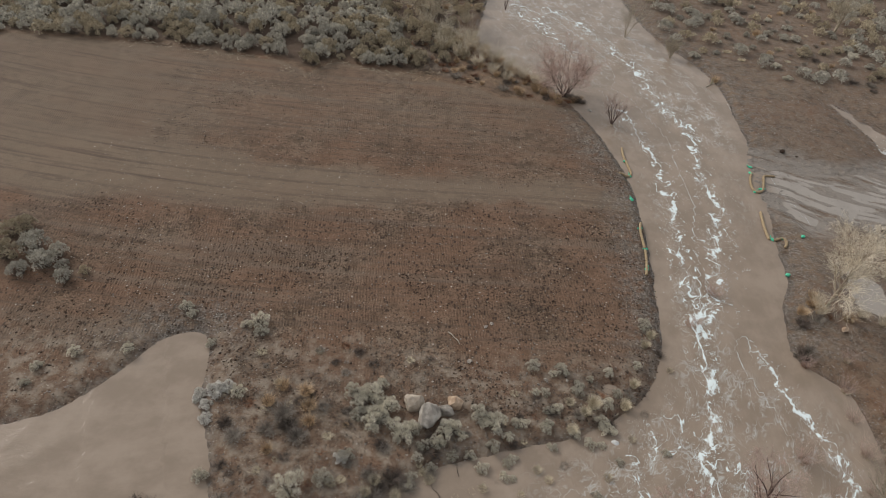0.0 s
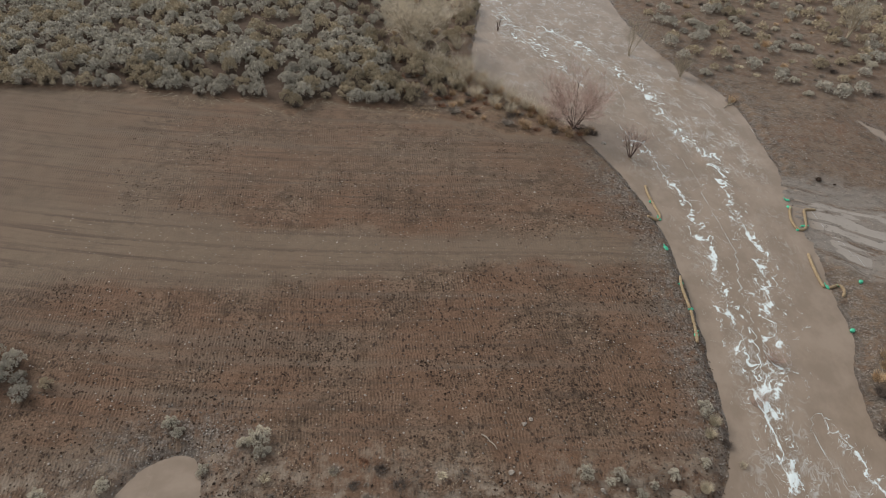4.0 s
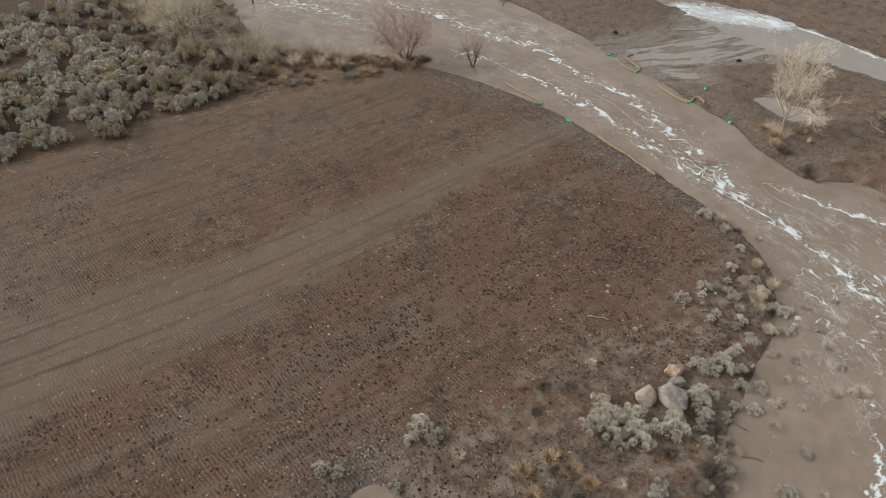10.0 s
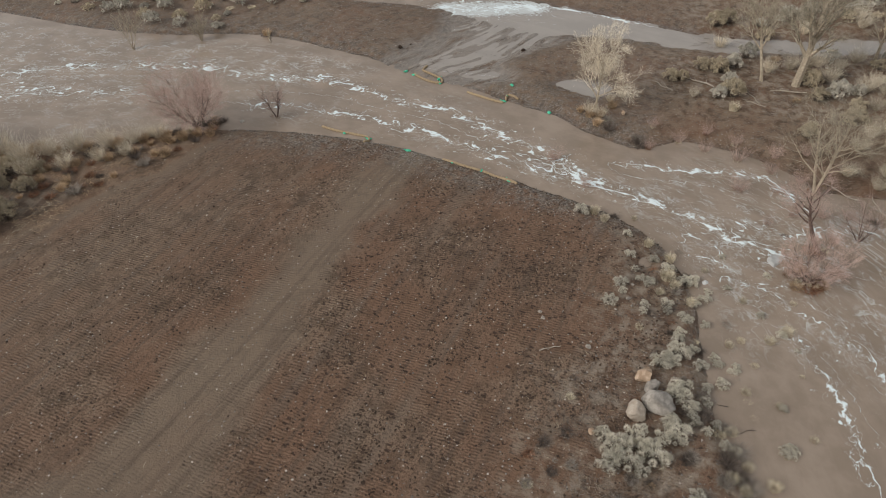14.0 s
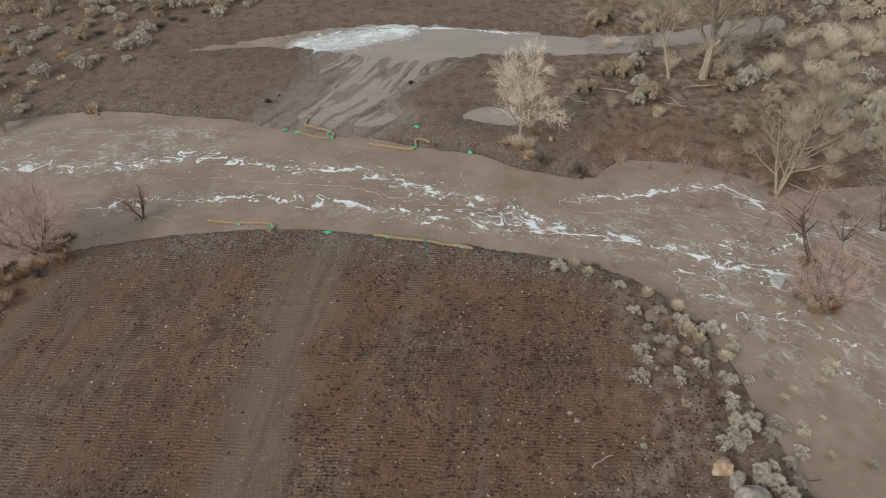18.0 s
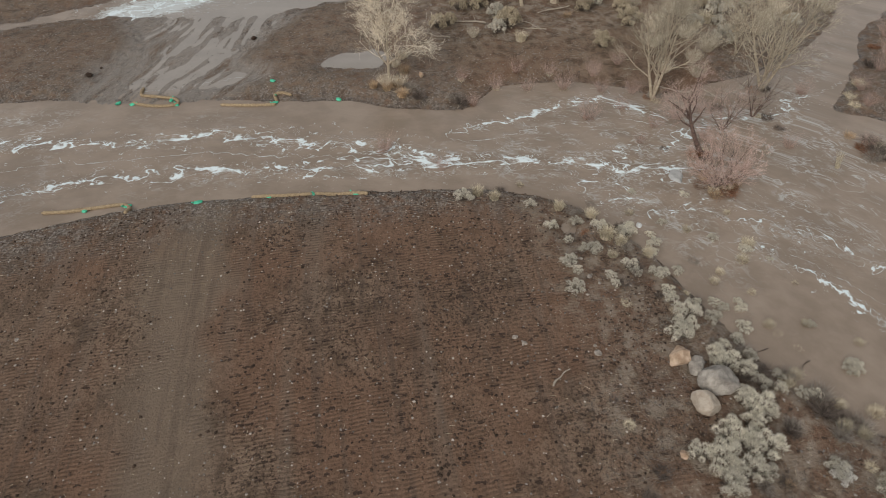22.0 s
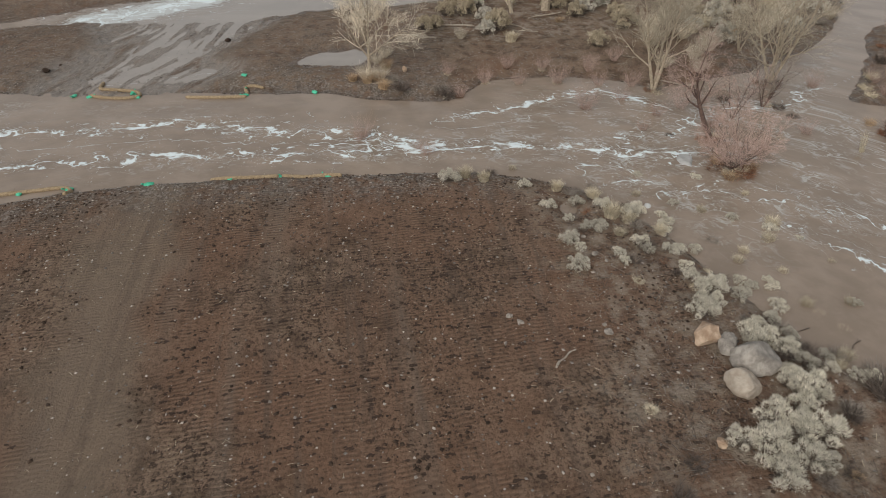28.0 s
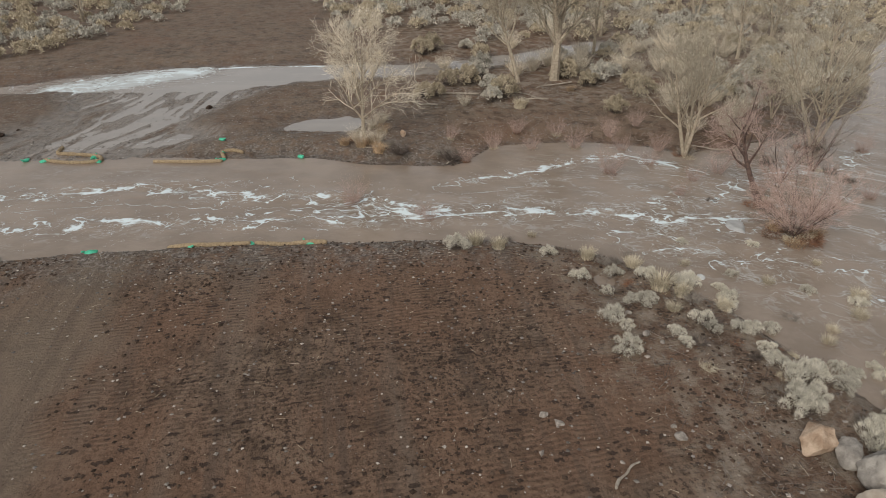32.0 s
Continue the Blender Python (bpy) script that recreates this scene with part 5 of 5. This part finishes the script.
# ---------------------------------------------------------------- rocks, logs, wattles and bags
def boulder(name, x, y, size, mat, label, seed, z=None, turn=0, category="boulder", sink=0.25):
    bm = bmesh.new()
    bmesh.ops.create_icosphere(bm, subdivisions=4, radius=1.0)
    off = Vector((seed * 3.7, seed * 1.3, 0))
    rng = random.Random(seed)
    cuts = [(Vector((rng.uniform(-1, 1), rng.uniform(-1, 1), rng.uniform(-0.4, 1))).normalized(), rng.uniform(0.50, 0.80)) for _ in range(13)]
    for v in bm.verts:
        p = v.co.copy()
        for nrm, lim in cuts:
            over = p.dot(nrm) - lim
            if over > 0:
                p -= nrm * over * 0.96
        p *= 1 + 0.12 * noise.noise(p * 1.2 + off) + 0.09 * noise.noise(p * 3.2 + off) + 0.05 * noise.noise(p * 8 + off)
        v.co = Vector((p.x * size[0], p.y * size[1], p.z * size[2]))
    ob = tagged(new(name, from_bm(name, bm, mat)), label, category)
    ob.matrix_basis = pose(x, y, (seat(x, y, 0) if z is None else z) + size[2] * (1 - sink) - 0.0, 0, 0, turn)
    return ob


boulder("boulder", 2.2, 30.0, (0.84, 0.68, 0.58), TANROCK, "tan orange weathered boulder at the field's edge", 14, turn=-25)
boulder("boulder", 1.6, 29.35, (0.70, 0.60, 0.45), GREYROCK, "dark grey rounded boulder among pale brush", 2, turn=15)
boulder("boulder", 0.5, 28.7, (1.0, 1.15, 0.76), GREYROCK, "largest grey rounded boulder among pale brush", 3, turn=10)
boulder("boulder", -0.65, 29.8, (0.88, 0.8, 0.64), plain("buff_boulder_stone", (0.36, 0.30, 0.24), (0.47, 0.41, 0.34), 1.9, 0.9, 0.6, 0.05, vary=0.08), "buff flat-topped boulder among pale brush", 4, turn=40)
boulder("boulder", -3.1, 32.0, (0.32, 0.26, 0.2), TANROCK, "small tan rock at the brush edge", 5)
boulder("boulder", 13.4, 27.8, (0.35, 0.25, 0.16), plain("white_rock", (0.55, 0.55, 0.54), (0.7, 0.7, 0.69), 2, 0.8, 0.4, vary=0.05), "white rock standing out of the flood", 6)
boulder("boulder", 17.9, 23.3, (1.0, 0.7, 0.2), plain("washed_pale_rock", (0.36, 0.36, 0.35), (0.52, 0.52, 0.51), 1.5, 0.5, 0.3, vary=0.05), "pale flat rock awash in the foam", 11, z=float(level(23.3)) - 0.16)
boulder("boulder", 34.6, 39.2, (0.38, 0.3, 0.32), TANROCK, "pale square rock beside the tree mound", 7)
boulder("boulder", 19.0, 75.2, (0.35, 0.28, 0.22), GREYROCK, "brown rock in the shallows", 8)
plant(DEBRIS[1], 16.6, 28.3, 0.55)
for k, (x, y, s) in enumerate([(3.33, 34.0, 0.28), (4.7, 37.7, 0.2), (5.2, 38.1, 0.2), (3.5, 38.7, 0.14), (2.7, 36.3, 0.1), (1.9, 36.2, 0.1), (4.6, 45.3, 0.11), (9.6, 65.1, 0.16), (8.55, 68.0, 0.17), (3.9, 34.0, 0.14), (9.0, 32.6, 0.22), (8.4, 32.2, 0.16), (7.6, 33.2, 0.14), (10.6, 32.7, 0.2), (-6.2, 40.4, 0.12), (2.8, 33.3, 0.15)]):
    boulder("field_stone", x, y, (s, s * 0.75, s * 0.5), FIELDSTONE, "pale flat stone lying on the soil", 20 + k, category="stone", sink=0.45, turn=k * 50)
for k, (x, y, s) in enumerate([(40.1, 67.6, 0.42), (45.4, 53.8, 0.4), (30.4, 36.2, 0.35), (41.5, 66.9, 0.2)]):
    boulder("mud_clod", x, y, (s, s * 0.8, s * 0.45), CLOD, "dark wet clod of mud and roots", 40 + k, category="clod", sink=0.35)


def tube(name, pts, radius, mat, sides=10, lumps=0.12, seed=0, taper=0.0):
    """A thick rope or log along plan points with heights."""
    p = curve_through(pts, False, 6)
    rng = np.random.default_rng(seed)
    bm = bmesh.new()
    rings = []
    for i, q in enumerate(p):
        d = unit((p[min(i + 1, len(p) - 1)] - p[max(i - 1, 0)])[None])[0]
        u = unit(np.cross(d, [0, 0, 1.0])[None])[0]
        v = np.cross(u, d)
        r = radius * (1 + lumps * (rng.uniform() - 0.5) * 2) * (1 - taper * i / len(p))
        if i in (0, len(p) - 1):
            r *= 0.7
        rings.append([bm.verts.new(q + (u * math.cos(2 * math.pi * k / sides) + v * math.sin(2 * math.pi * k / sides)) * r * (1 + 0.06 * rng.normal())) for k in range(sides)])
    for a, b in zip(rings[:-1], rings[1:]):
        for k in range(sides):
            bm.faces.new((a[k], a[(k + 1) % sides], b[(k + 1) % sides], b[k]))
    bm.faces.new(rings[0][::-1])
    bm.faces.new(rings[-1])
    return from_bm(name, bm, mat)


def wattle(plan, label, seed, radius=0.13):
    x0, y0 = plan[0]
    z0 = max(seat(x0, y0, 0), float(level(y0)))
    pts = [(x - x0, y - y0, max(seat(x, y, 0), float(level(y)) - 0.03) + radius * 0.7 - z0) for x, y in plan]
    ob = tagged(new("straw_wattle"), label, "erosion wattle", "straw wattles")
    ob.location = (x0, y0, z0)
    part("straw_roll", tube("straw_roll", pts, radius, WATTLE, 12, 0.07, seed), ob)
    for k in range(1, len(plan)):
        a, b = np.array(pts[k - 1]), np.array(pts[k])
        m = (a + b) / 2 + np.array([0.03, 0.1, 0.0])
        part("stake", trimesh("stake", stick_verts([m - [0, 0, 0.1]], [m + [0.02, 0.03, 0.24]], [0.018], [0.016], 4), LOGWOOD), ob, "short wooden stake")
    return ob


WL = "tan straw wattle laid along the muddy water's edge"
wattle([(20.55, 52.9), (20.15, 51.6), (20.05, 50.2), (20.0, 48.8)], WL, 1)
wattle([(20.0, 48.6), (19.85, 47.2), (19.55, 45.9), (19.3, 45.0)], WL, 2)
wattle([(21.4, 66.9), (21.25, 65.2), (21.35, 63.2), (21.4, 61.7), (20.9, 61.1), (19.9, 61.1)], "straw wattle bent into a hook at the water's edge", 3)
wattle([(35.15, 63.2), (34.5, 61.8), (34.2, 60.2), (34.5, 59.5), (35.2, 59.9), (35.9, 61.6), (36.4, 62.7), (37.5, 62.7)], "long straw wattle folded back on itself on the bank", 4)
wattle([(33.6, 56.0), (33.25, 54.4), (33.0, 52.8), (32.9, 51.5)], WL, 5)
wattle([(33.3, 51.4), (34.2, 51.6), (34.3, 50.9), (33.9, 50.2)], "short crooked straw wattle", 6)


def bag(x, y, seed, size=0.24):
    rng = random.Random(seed)
    bm = bmesh.new()
    bmesh.ops.create_icosphere(bm, subdivisions=3, radius=1.0)
    off = Vector((seed * 2.1, seed * 5.3, 1))
    for v in bm.verts:
        p = v.co * (1 + 0.28 * noise.noise(v.co * 1.6 + off) + 0.10 * noise.noise(v.co * 4 + off))
        p.z = max(p.z, -0.5)
        pinch = 1 - 0.45 * max(p.x - 0.5, 0)
        v.co = Vector((p.x * size * 1.35, p.y * size * 0.85 * pinch, p.z * size * 0.55))
    ob = tagged(new("gravel_bag"), "crumpled bright green gravel bag beside a wattle", "gravel bag", "green gravel bags")
    part("sack", from_bm("sack", bm, GREENBAG), ob)
    a = rng.uniform(0, 6.28)
    tie = [(size * 1.15 + 0.05 * k, 0.05 * math.sin(k * 2 + a), 0.05 + 0.04 * k) for k in range(4)]
    part("tied_neck", tube("tied_neck", tie, size * 0.28, GREENBAG, 7, 0.2, seed, 0.3), ob)
    ob.matrix_basis = pose(x, y, max(seat(x, y, 0), float(level(y)) - 0.02) + size * 0.27, 0, 0, rng.uniform(0, 360))
    return ob


for k, (x, y, s) in enumerate([(20.2, 51.75, 0.24), (20.1, 48.8, 0.24), (19.55, 45.85, 0.26), (20.3, 56.45, 0.27), (21.2, 64.15, 0.22), (21.2, 61.3, 0.24), (35.35, 64.4, 0.24), (35.0, 63.2, 0.25), (35.1, 60.1, 0.24), (34.3, 59.6, 0.22), (33.2, 51.6, 0.25), (36.2, 51.8, 0.25), (32.75, 46.4, 0.26), (34.25, 51.55, 0.18)]):
    bag(x, y, 60 + k, s * 0.82)


def log(x, y, length, radius, turn, label, seed, stub=True, mat=LOGWOOD):
    ob = tagged(new("driftwood_log"), label, "log", "driftwood")
    rng = random.Random(seed)
    pts = [(length * (k / 4 - 0.5), rng.uniform(-0.06, 0.06) * length, rng.uniform(0, 0.04) * length) for k in range(5)]
    part("stem", tube("stem", pts, radius, mat, 7, 0.2, seed, 0.5), ob)
    if stub:
        for k in range(3):
            b = Vector(pts[1 + k % 3])
            e = b + Vector((rng.uniform(-0.2, 0.4), rng.uniform(-0.4, 0.4), rng.uniform(0.05, 0.25))) * length * 0.6
            part("branch", trimesh("branch", stick_verts([b], [e], [radius * 0.45], [radius * 0.12], 5), mat), ob)
    ob.matrix_basis = pose(x, y, max(seat(x, y, 0), float(level(y))) + radius * 0.6, 0, 0, turn)
    return ob


log(2.2, 36.4, 1.5, 0.055, -52, "pale bleached driftwood stick lying on the soil", 1, False)
log(44.5, 33.6, 4.2, 0.10, 70, "pale fallen limb on brown soil", 2)
log(42.0, 36.8, 2.8, 0.07, 60, "pale fallen limb beside brush", 3)
log(43.0, 27.6, 2.4, 0.06, 30, "grey dead limb with bare branches", 4)
log(41.8, 27.2, 2.0, 0.05, 75, "grey dead limb with bare branches", 5)
log(30.1, 36.6, 1.4, 0.06, -30, "short pale log on the bank", 6)
log(36.8, 84.4, 2.2, 0.07, 40, "pale driftwood on the gravel bar", 7)
log(32.5, 41.2, 1.8, 0.05, 80, "thin dead limb on the tree mound", 8)
log(1.0, 23.4, 1.2, 0.03, 120, "thin dark stick in the water", 9, True, DARKTWIG)
log(2.4, 25.0, 0.7, 0.03, 100, "thin dark stick in the water", 10, False, DARKTWIG)
log(29.4, 19.0, 3.4, 0.07, 60, "dead limb over the water", 11)
log(19.3, 18.4, 2.2, 0.05, 150, "dark dead limb caught in flood brush", 12, True, DARKTWIG)
log(45.6, 24.4, 3.6, 0.07, 100, "dead limb on brown soil", 13)
log(28.4, 16.0, 2.6, 0.06, 20, "dead limb over the water", 14)


for x, y, s in [(16.1, 20.2, 1.4), (16.8, 20.2, 1.2), (17.2, 21.6, 1.1), (15.5, 20.6, 1.2), (15.3, 21.5, 1.0), (16.6, 22.0, 1.2), (20.3, 20.9, 1.0), (28.6, 21.2, 1.0), (28.3, 12.2, 1.1), (34.4, 42.6, 0.9), (33.6, 41.6, 0.9), (34.0, 40.8, 0.8)]:
    plant(DEBRIS[1], x, y, s)
for x, y, s in [(16.2, 20.4, 1.1), (16.9, 20.7, 1.0), (16.0, 21.4, 0.9), (17.3, 21.0, 0.8), (21.3, 72.0, 0.8), (21.0, 72.6, 0.7), (20.1, 20.4, 0.9), (20.7, 19.8, 0.8), (28.0, 20.8, 0.9), (24.4, 13.8, 0.8), (27.9, 11.4, 1.0), (18.2, 8.2, 1.3), (19.0, 7.2, 1.4), (18.9, 8.4, 1.0), (17.5, 7.5, 1.2), (25.6, 5.0, 1.2), (27.4, 3.2, 1.3), (30.0, 0.4, 1.3), (24.2, 5.6, 1.0), (33.0, -2.0, 1.2), (19.6, 15.6, 0.8), (22.4, 13.0, 0.7), (26.0, 16.4, 0.8), (21.4, 22.8, 0.6)]:
    plant(rnd.choice(DEADS + DEBRIS * 2), x, y, s)
for x, y, s in [(26.4, 3.6, 0.9), (29.0, 0.2, 1.0), (31.6, -2.2, 1.0), (34.6, -4.2, 1.1), (24.0, 4.6, 0.8), (28.6, -2.4, 1.0), (19.0, 7.9, 0.7), (22.5, 24.2, 0.6), (29.6, 22.2, 0.8), (32.6, 24.6, 0.9), (33.8, 22.0, 0.8), (25.2, 20.2, 0.8)]:
    plant(rnd.choice(WILLOWS), x, y, s)


# gravel, stones and straw too many to count
def scatter_stones(name, label, places, sizes, mat, seed):
    rng = np.random.default_rng(seed)
    base = np.array([(1, 0, 0), (0, 1, 0), (-1, 0, 0), (0, -1, 0), (0, 0, 0.55), (0, 0, -0.5)], float)
    tri = np.array([(0, 1, 4), (1, 2, 4), (2, 3, 4), (3, 0, 4), (1, 0, 5), (2, 1, 5), (3, 2, 5), (0, 3, 5)])
    n = len(places)
    v = np.repeat(base[None], n, 0) * rng.uniform(0.6, 1.35, (n, 6, 3)) * (np.array(sizes)[:, None, None])
    a = rng.uniform(0, 6.28, n)
    c, s_ = np.cos(a)[:, None], np.sin(a)[:, None]
    out = np.stack([v[..., 0] * c - v[..., 1] * s_, v[..., 0] * s_ + v[..., 1] * c, v[..., 2]], -1)
    out += np.array([(x, y, ground_at(x, y) + 0.25 * s) for (x, y), s in zip(places, sizes)])[:, None]
    faces = (tri[None] + (np.arange(n) * 6)[:, None, None]).reshape(-1, 3)
    tagged(new(name, mesh(name, out.reshape(-1, 3), faces, mat)), label, "stones", kind="stuff")


rg = np.random.default_rng(9)
bx, by = rg.uniform(-30, 24, 60000), rg.uniform(20, 80, 60000)
bd = region(bx, by, FLOOD)
dens = np.exp(-np.clip(bd, 0, 99) / 2.2) * (by < 68) * (0.5 + 0.5 * smooth(30, 38, by)) + 0.02
ok = (bd > 0.05) & (rg.uniform(0, 1, 60000) < dens * (0.3 + 1.2 * vnoise(bx * 0.4, by * 0.4, 17))) & (bx < 23)
shore = list(zip(bx[ok], by[ok]))[:13000]
scatter_stones("shore_gravel", "grey river gravel along the bank", shore, rg.uniform(0.025, 0.085, len(shore)) ** 1.0, PEBBLE, 1)
fx, fy = rg.uniform(-35, 19, 12000), rg.uniform(30, 79, 12000)
fd = region(fx, fy, FLOOD)
ok = fd > 1.0
scatter_stones("field_pebbles", "pale pebbles scattered over the field soil", list(zip(fx[ok], fy[ok])), 0.014 + 0.075 * rg.uniform(0, 1, ok.sum()) ** 5, FIELDSTONE, 2)
ex, ey = rg.uniform(29, 62, 16000), rg.uniform(24, 95, 16000)
ed = region(ex, ey, FLOOD)
ok = (ed > 0.1) & (rg.uniform(0, 1, 16000) < 0.4 + 0.6 * np.exp(-ed / 4))
scatter_stones("east_gravel", "grey brown gravel on the far bank", list(zip(ex[ok], ey[ok])), rg.uniform(0.03, 0.09, ok.sum()), PEBBLE, 3)

# straw and chips on the soil
sx_, sy_ = rg.uniform(-30, 20, 6000), rg.uniform(22, 79, 6000)
okk = (region(sx_, sy_, FLOOD) > 0.4) & (rg.uniform(0, 1, 6000) < 0.4 + 0.6 * (sy_ < 36))
sx_, sy_ = sx_[okk], sy_[okk]
sz_ = np.array([ground_at(a, b) for a, b in zip(sx_, sy_)]) + 0.015
ang = rg.uniform(0, 6.28, len(sx_))
half = 0.02 + 0.16 * rg.uniform(0, 1, len(sx_)) ** 3
dxy = np.stack([np.cos(ang) * half, np.sin(ang) * half, rg.uniform(-0.01, 0.02, len(sx_))], -1)
c3 = np.stack([sx_, sy_, sz_], -1)
tagged(new("straw_litter", trimesh("straw_litter", stick_verts(c3 - dxy, c3 + dxy, np.full(len(sx_), 0.007), np.full(len(sx_), 0.004), 3), STRAW)), "bits of straw and dry stalk on the soil", "litter", kind="stuff")


def stick_litter(name, label, places, longest, thick, mat, seed):
    """Fallen sticks in tangles, too many to count."""
    rng = np.random.default_rng(seed)
    n = len(places)
    a = rng.uniform(0, 6.28, n)
    hl = 0.06 + longest * 0.5 * rng.uniform(0, 1, n) ** 2
    d = np.stack([np.cos(a) * hl, np.sin(a) * hl, rng.uniform(-0.25, 0.35, n) * hl], -1)
    c = np.array([(x, y, max(ground_at(x, y), float(level(y))) + 0.03) for x, y in places])
    c[:, 2] += np.abs(d[:, 2])
    r = thick * rng.uniform(0.5, 1.3, n)
    tagged(new(name, trimesh(name, stick_verts(c - d, c + d, r, r * 0.5, 4), mat)), label, "litter", kind="stuff")


def litter_places(count, x0, x1, y0, y1, seed, lo=0.5):
    rng = np.random.default_rng(seed)
    x, y = rng.uniform(x0, x1, count), rng.uniform(y0, y1, count)
    k = (vnoise(x * 0.6, y * 0.6, seed) > lo) & (region(x, y, FLOOD) > 0.1)
    return list(zip(x[k].tolist(), y[k].tolist()))


stick_litter("dark_stick_litter", "dark broken sticks tangled on the muddy point", litter_places(5200, -14, 18, 19, 34.2, 71), 0.8, 0.012, DARKTWIG, 72)
stick_litter("pale_stick_litter", "pale broken sticks on the muddy point", litter_places(4200, -14, 18, 19, 34.2, 73), 0.7, 0.011, GREYTWIG, 74)
stick_litter("thicket_litter", "dry stalks fallen about the thicket", litter_places(4200, -3, 17, 79.5, 92, 75, 0.4), 0.8, 0.008, GOLD, 76)
stick_litter("bank_litter", "driftwood bits on the far bank", litter_places(2600, 29, 46, 18, 44, 77, 0.55), 0.9, 0.013, GREYTWIG, 78)
edge_rng = random.Random(12)
stick_litter("edge_litter", "bleached stalks along the edge of the sagebrush", [(x, sage_edge(x) - abs(edge_rng.gauss(0.2, 0.8))) for x in (edge_rng.uniform(-42, 1) for _ in range(420))], 0.7, 0.014, STRAW, 86)
stick_litter("bar_litter", "dry stalks and twigs over the gravel bar", litter_places(2600, 34, 60, 62, 96, 83, 0.45), 0.8, 0.012, GREYTWIG, 84)
stick_litter("grove_litter", "dead limbs and bark under the cottonwoods", litter_places(2600, 40, 58, 8, 36, 79, 0.5), 1.2, 0.016, GREYTWIG, 80)


# dark clods kicked up by hooves, in trails and patches over the field
cxx, cyy = rg.uniform(-32, 20, 60000), rg.uniform(29, 80, 60000)
kind_ = terrain(cxx, cyy)[3]
patch = smooth(0.42, 0.66, fbm(cxx * 0.22, cyy * 0.22, 3, 61)) * 0.8 + smooth(0.55, 0.70, fbm(cxx * 0.5 + cyy * 0.3, cyy * 0.16 - cxx * 0.1, 3, 67)) * 0.7
keep = (rg.uniform(0, 1, 60000) < kind_[:, 0] ** 2 * (0.10 + 0.55 * patch))
places = list(zip(cxx[keep].tolist(), cyy[keep].tolist()))
scatter_stones("soil_clods", "dark damp clods and hoof marks in the field soil", places, 0.03 + 0.085 * rg.uniform(0, 1, len(places)) ** 2, HOOFCLOD, 81)
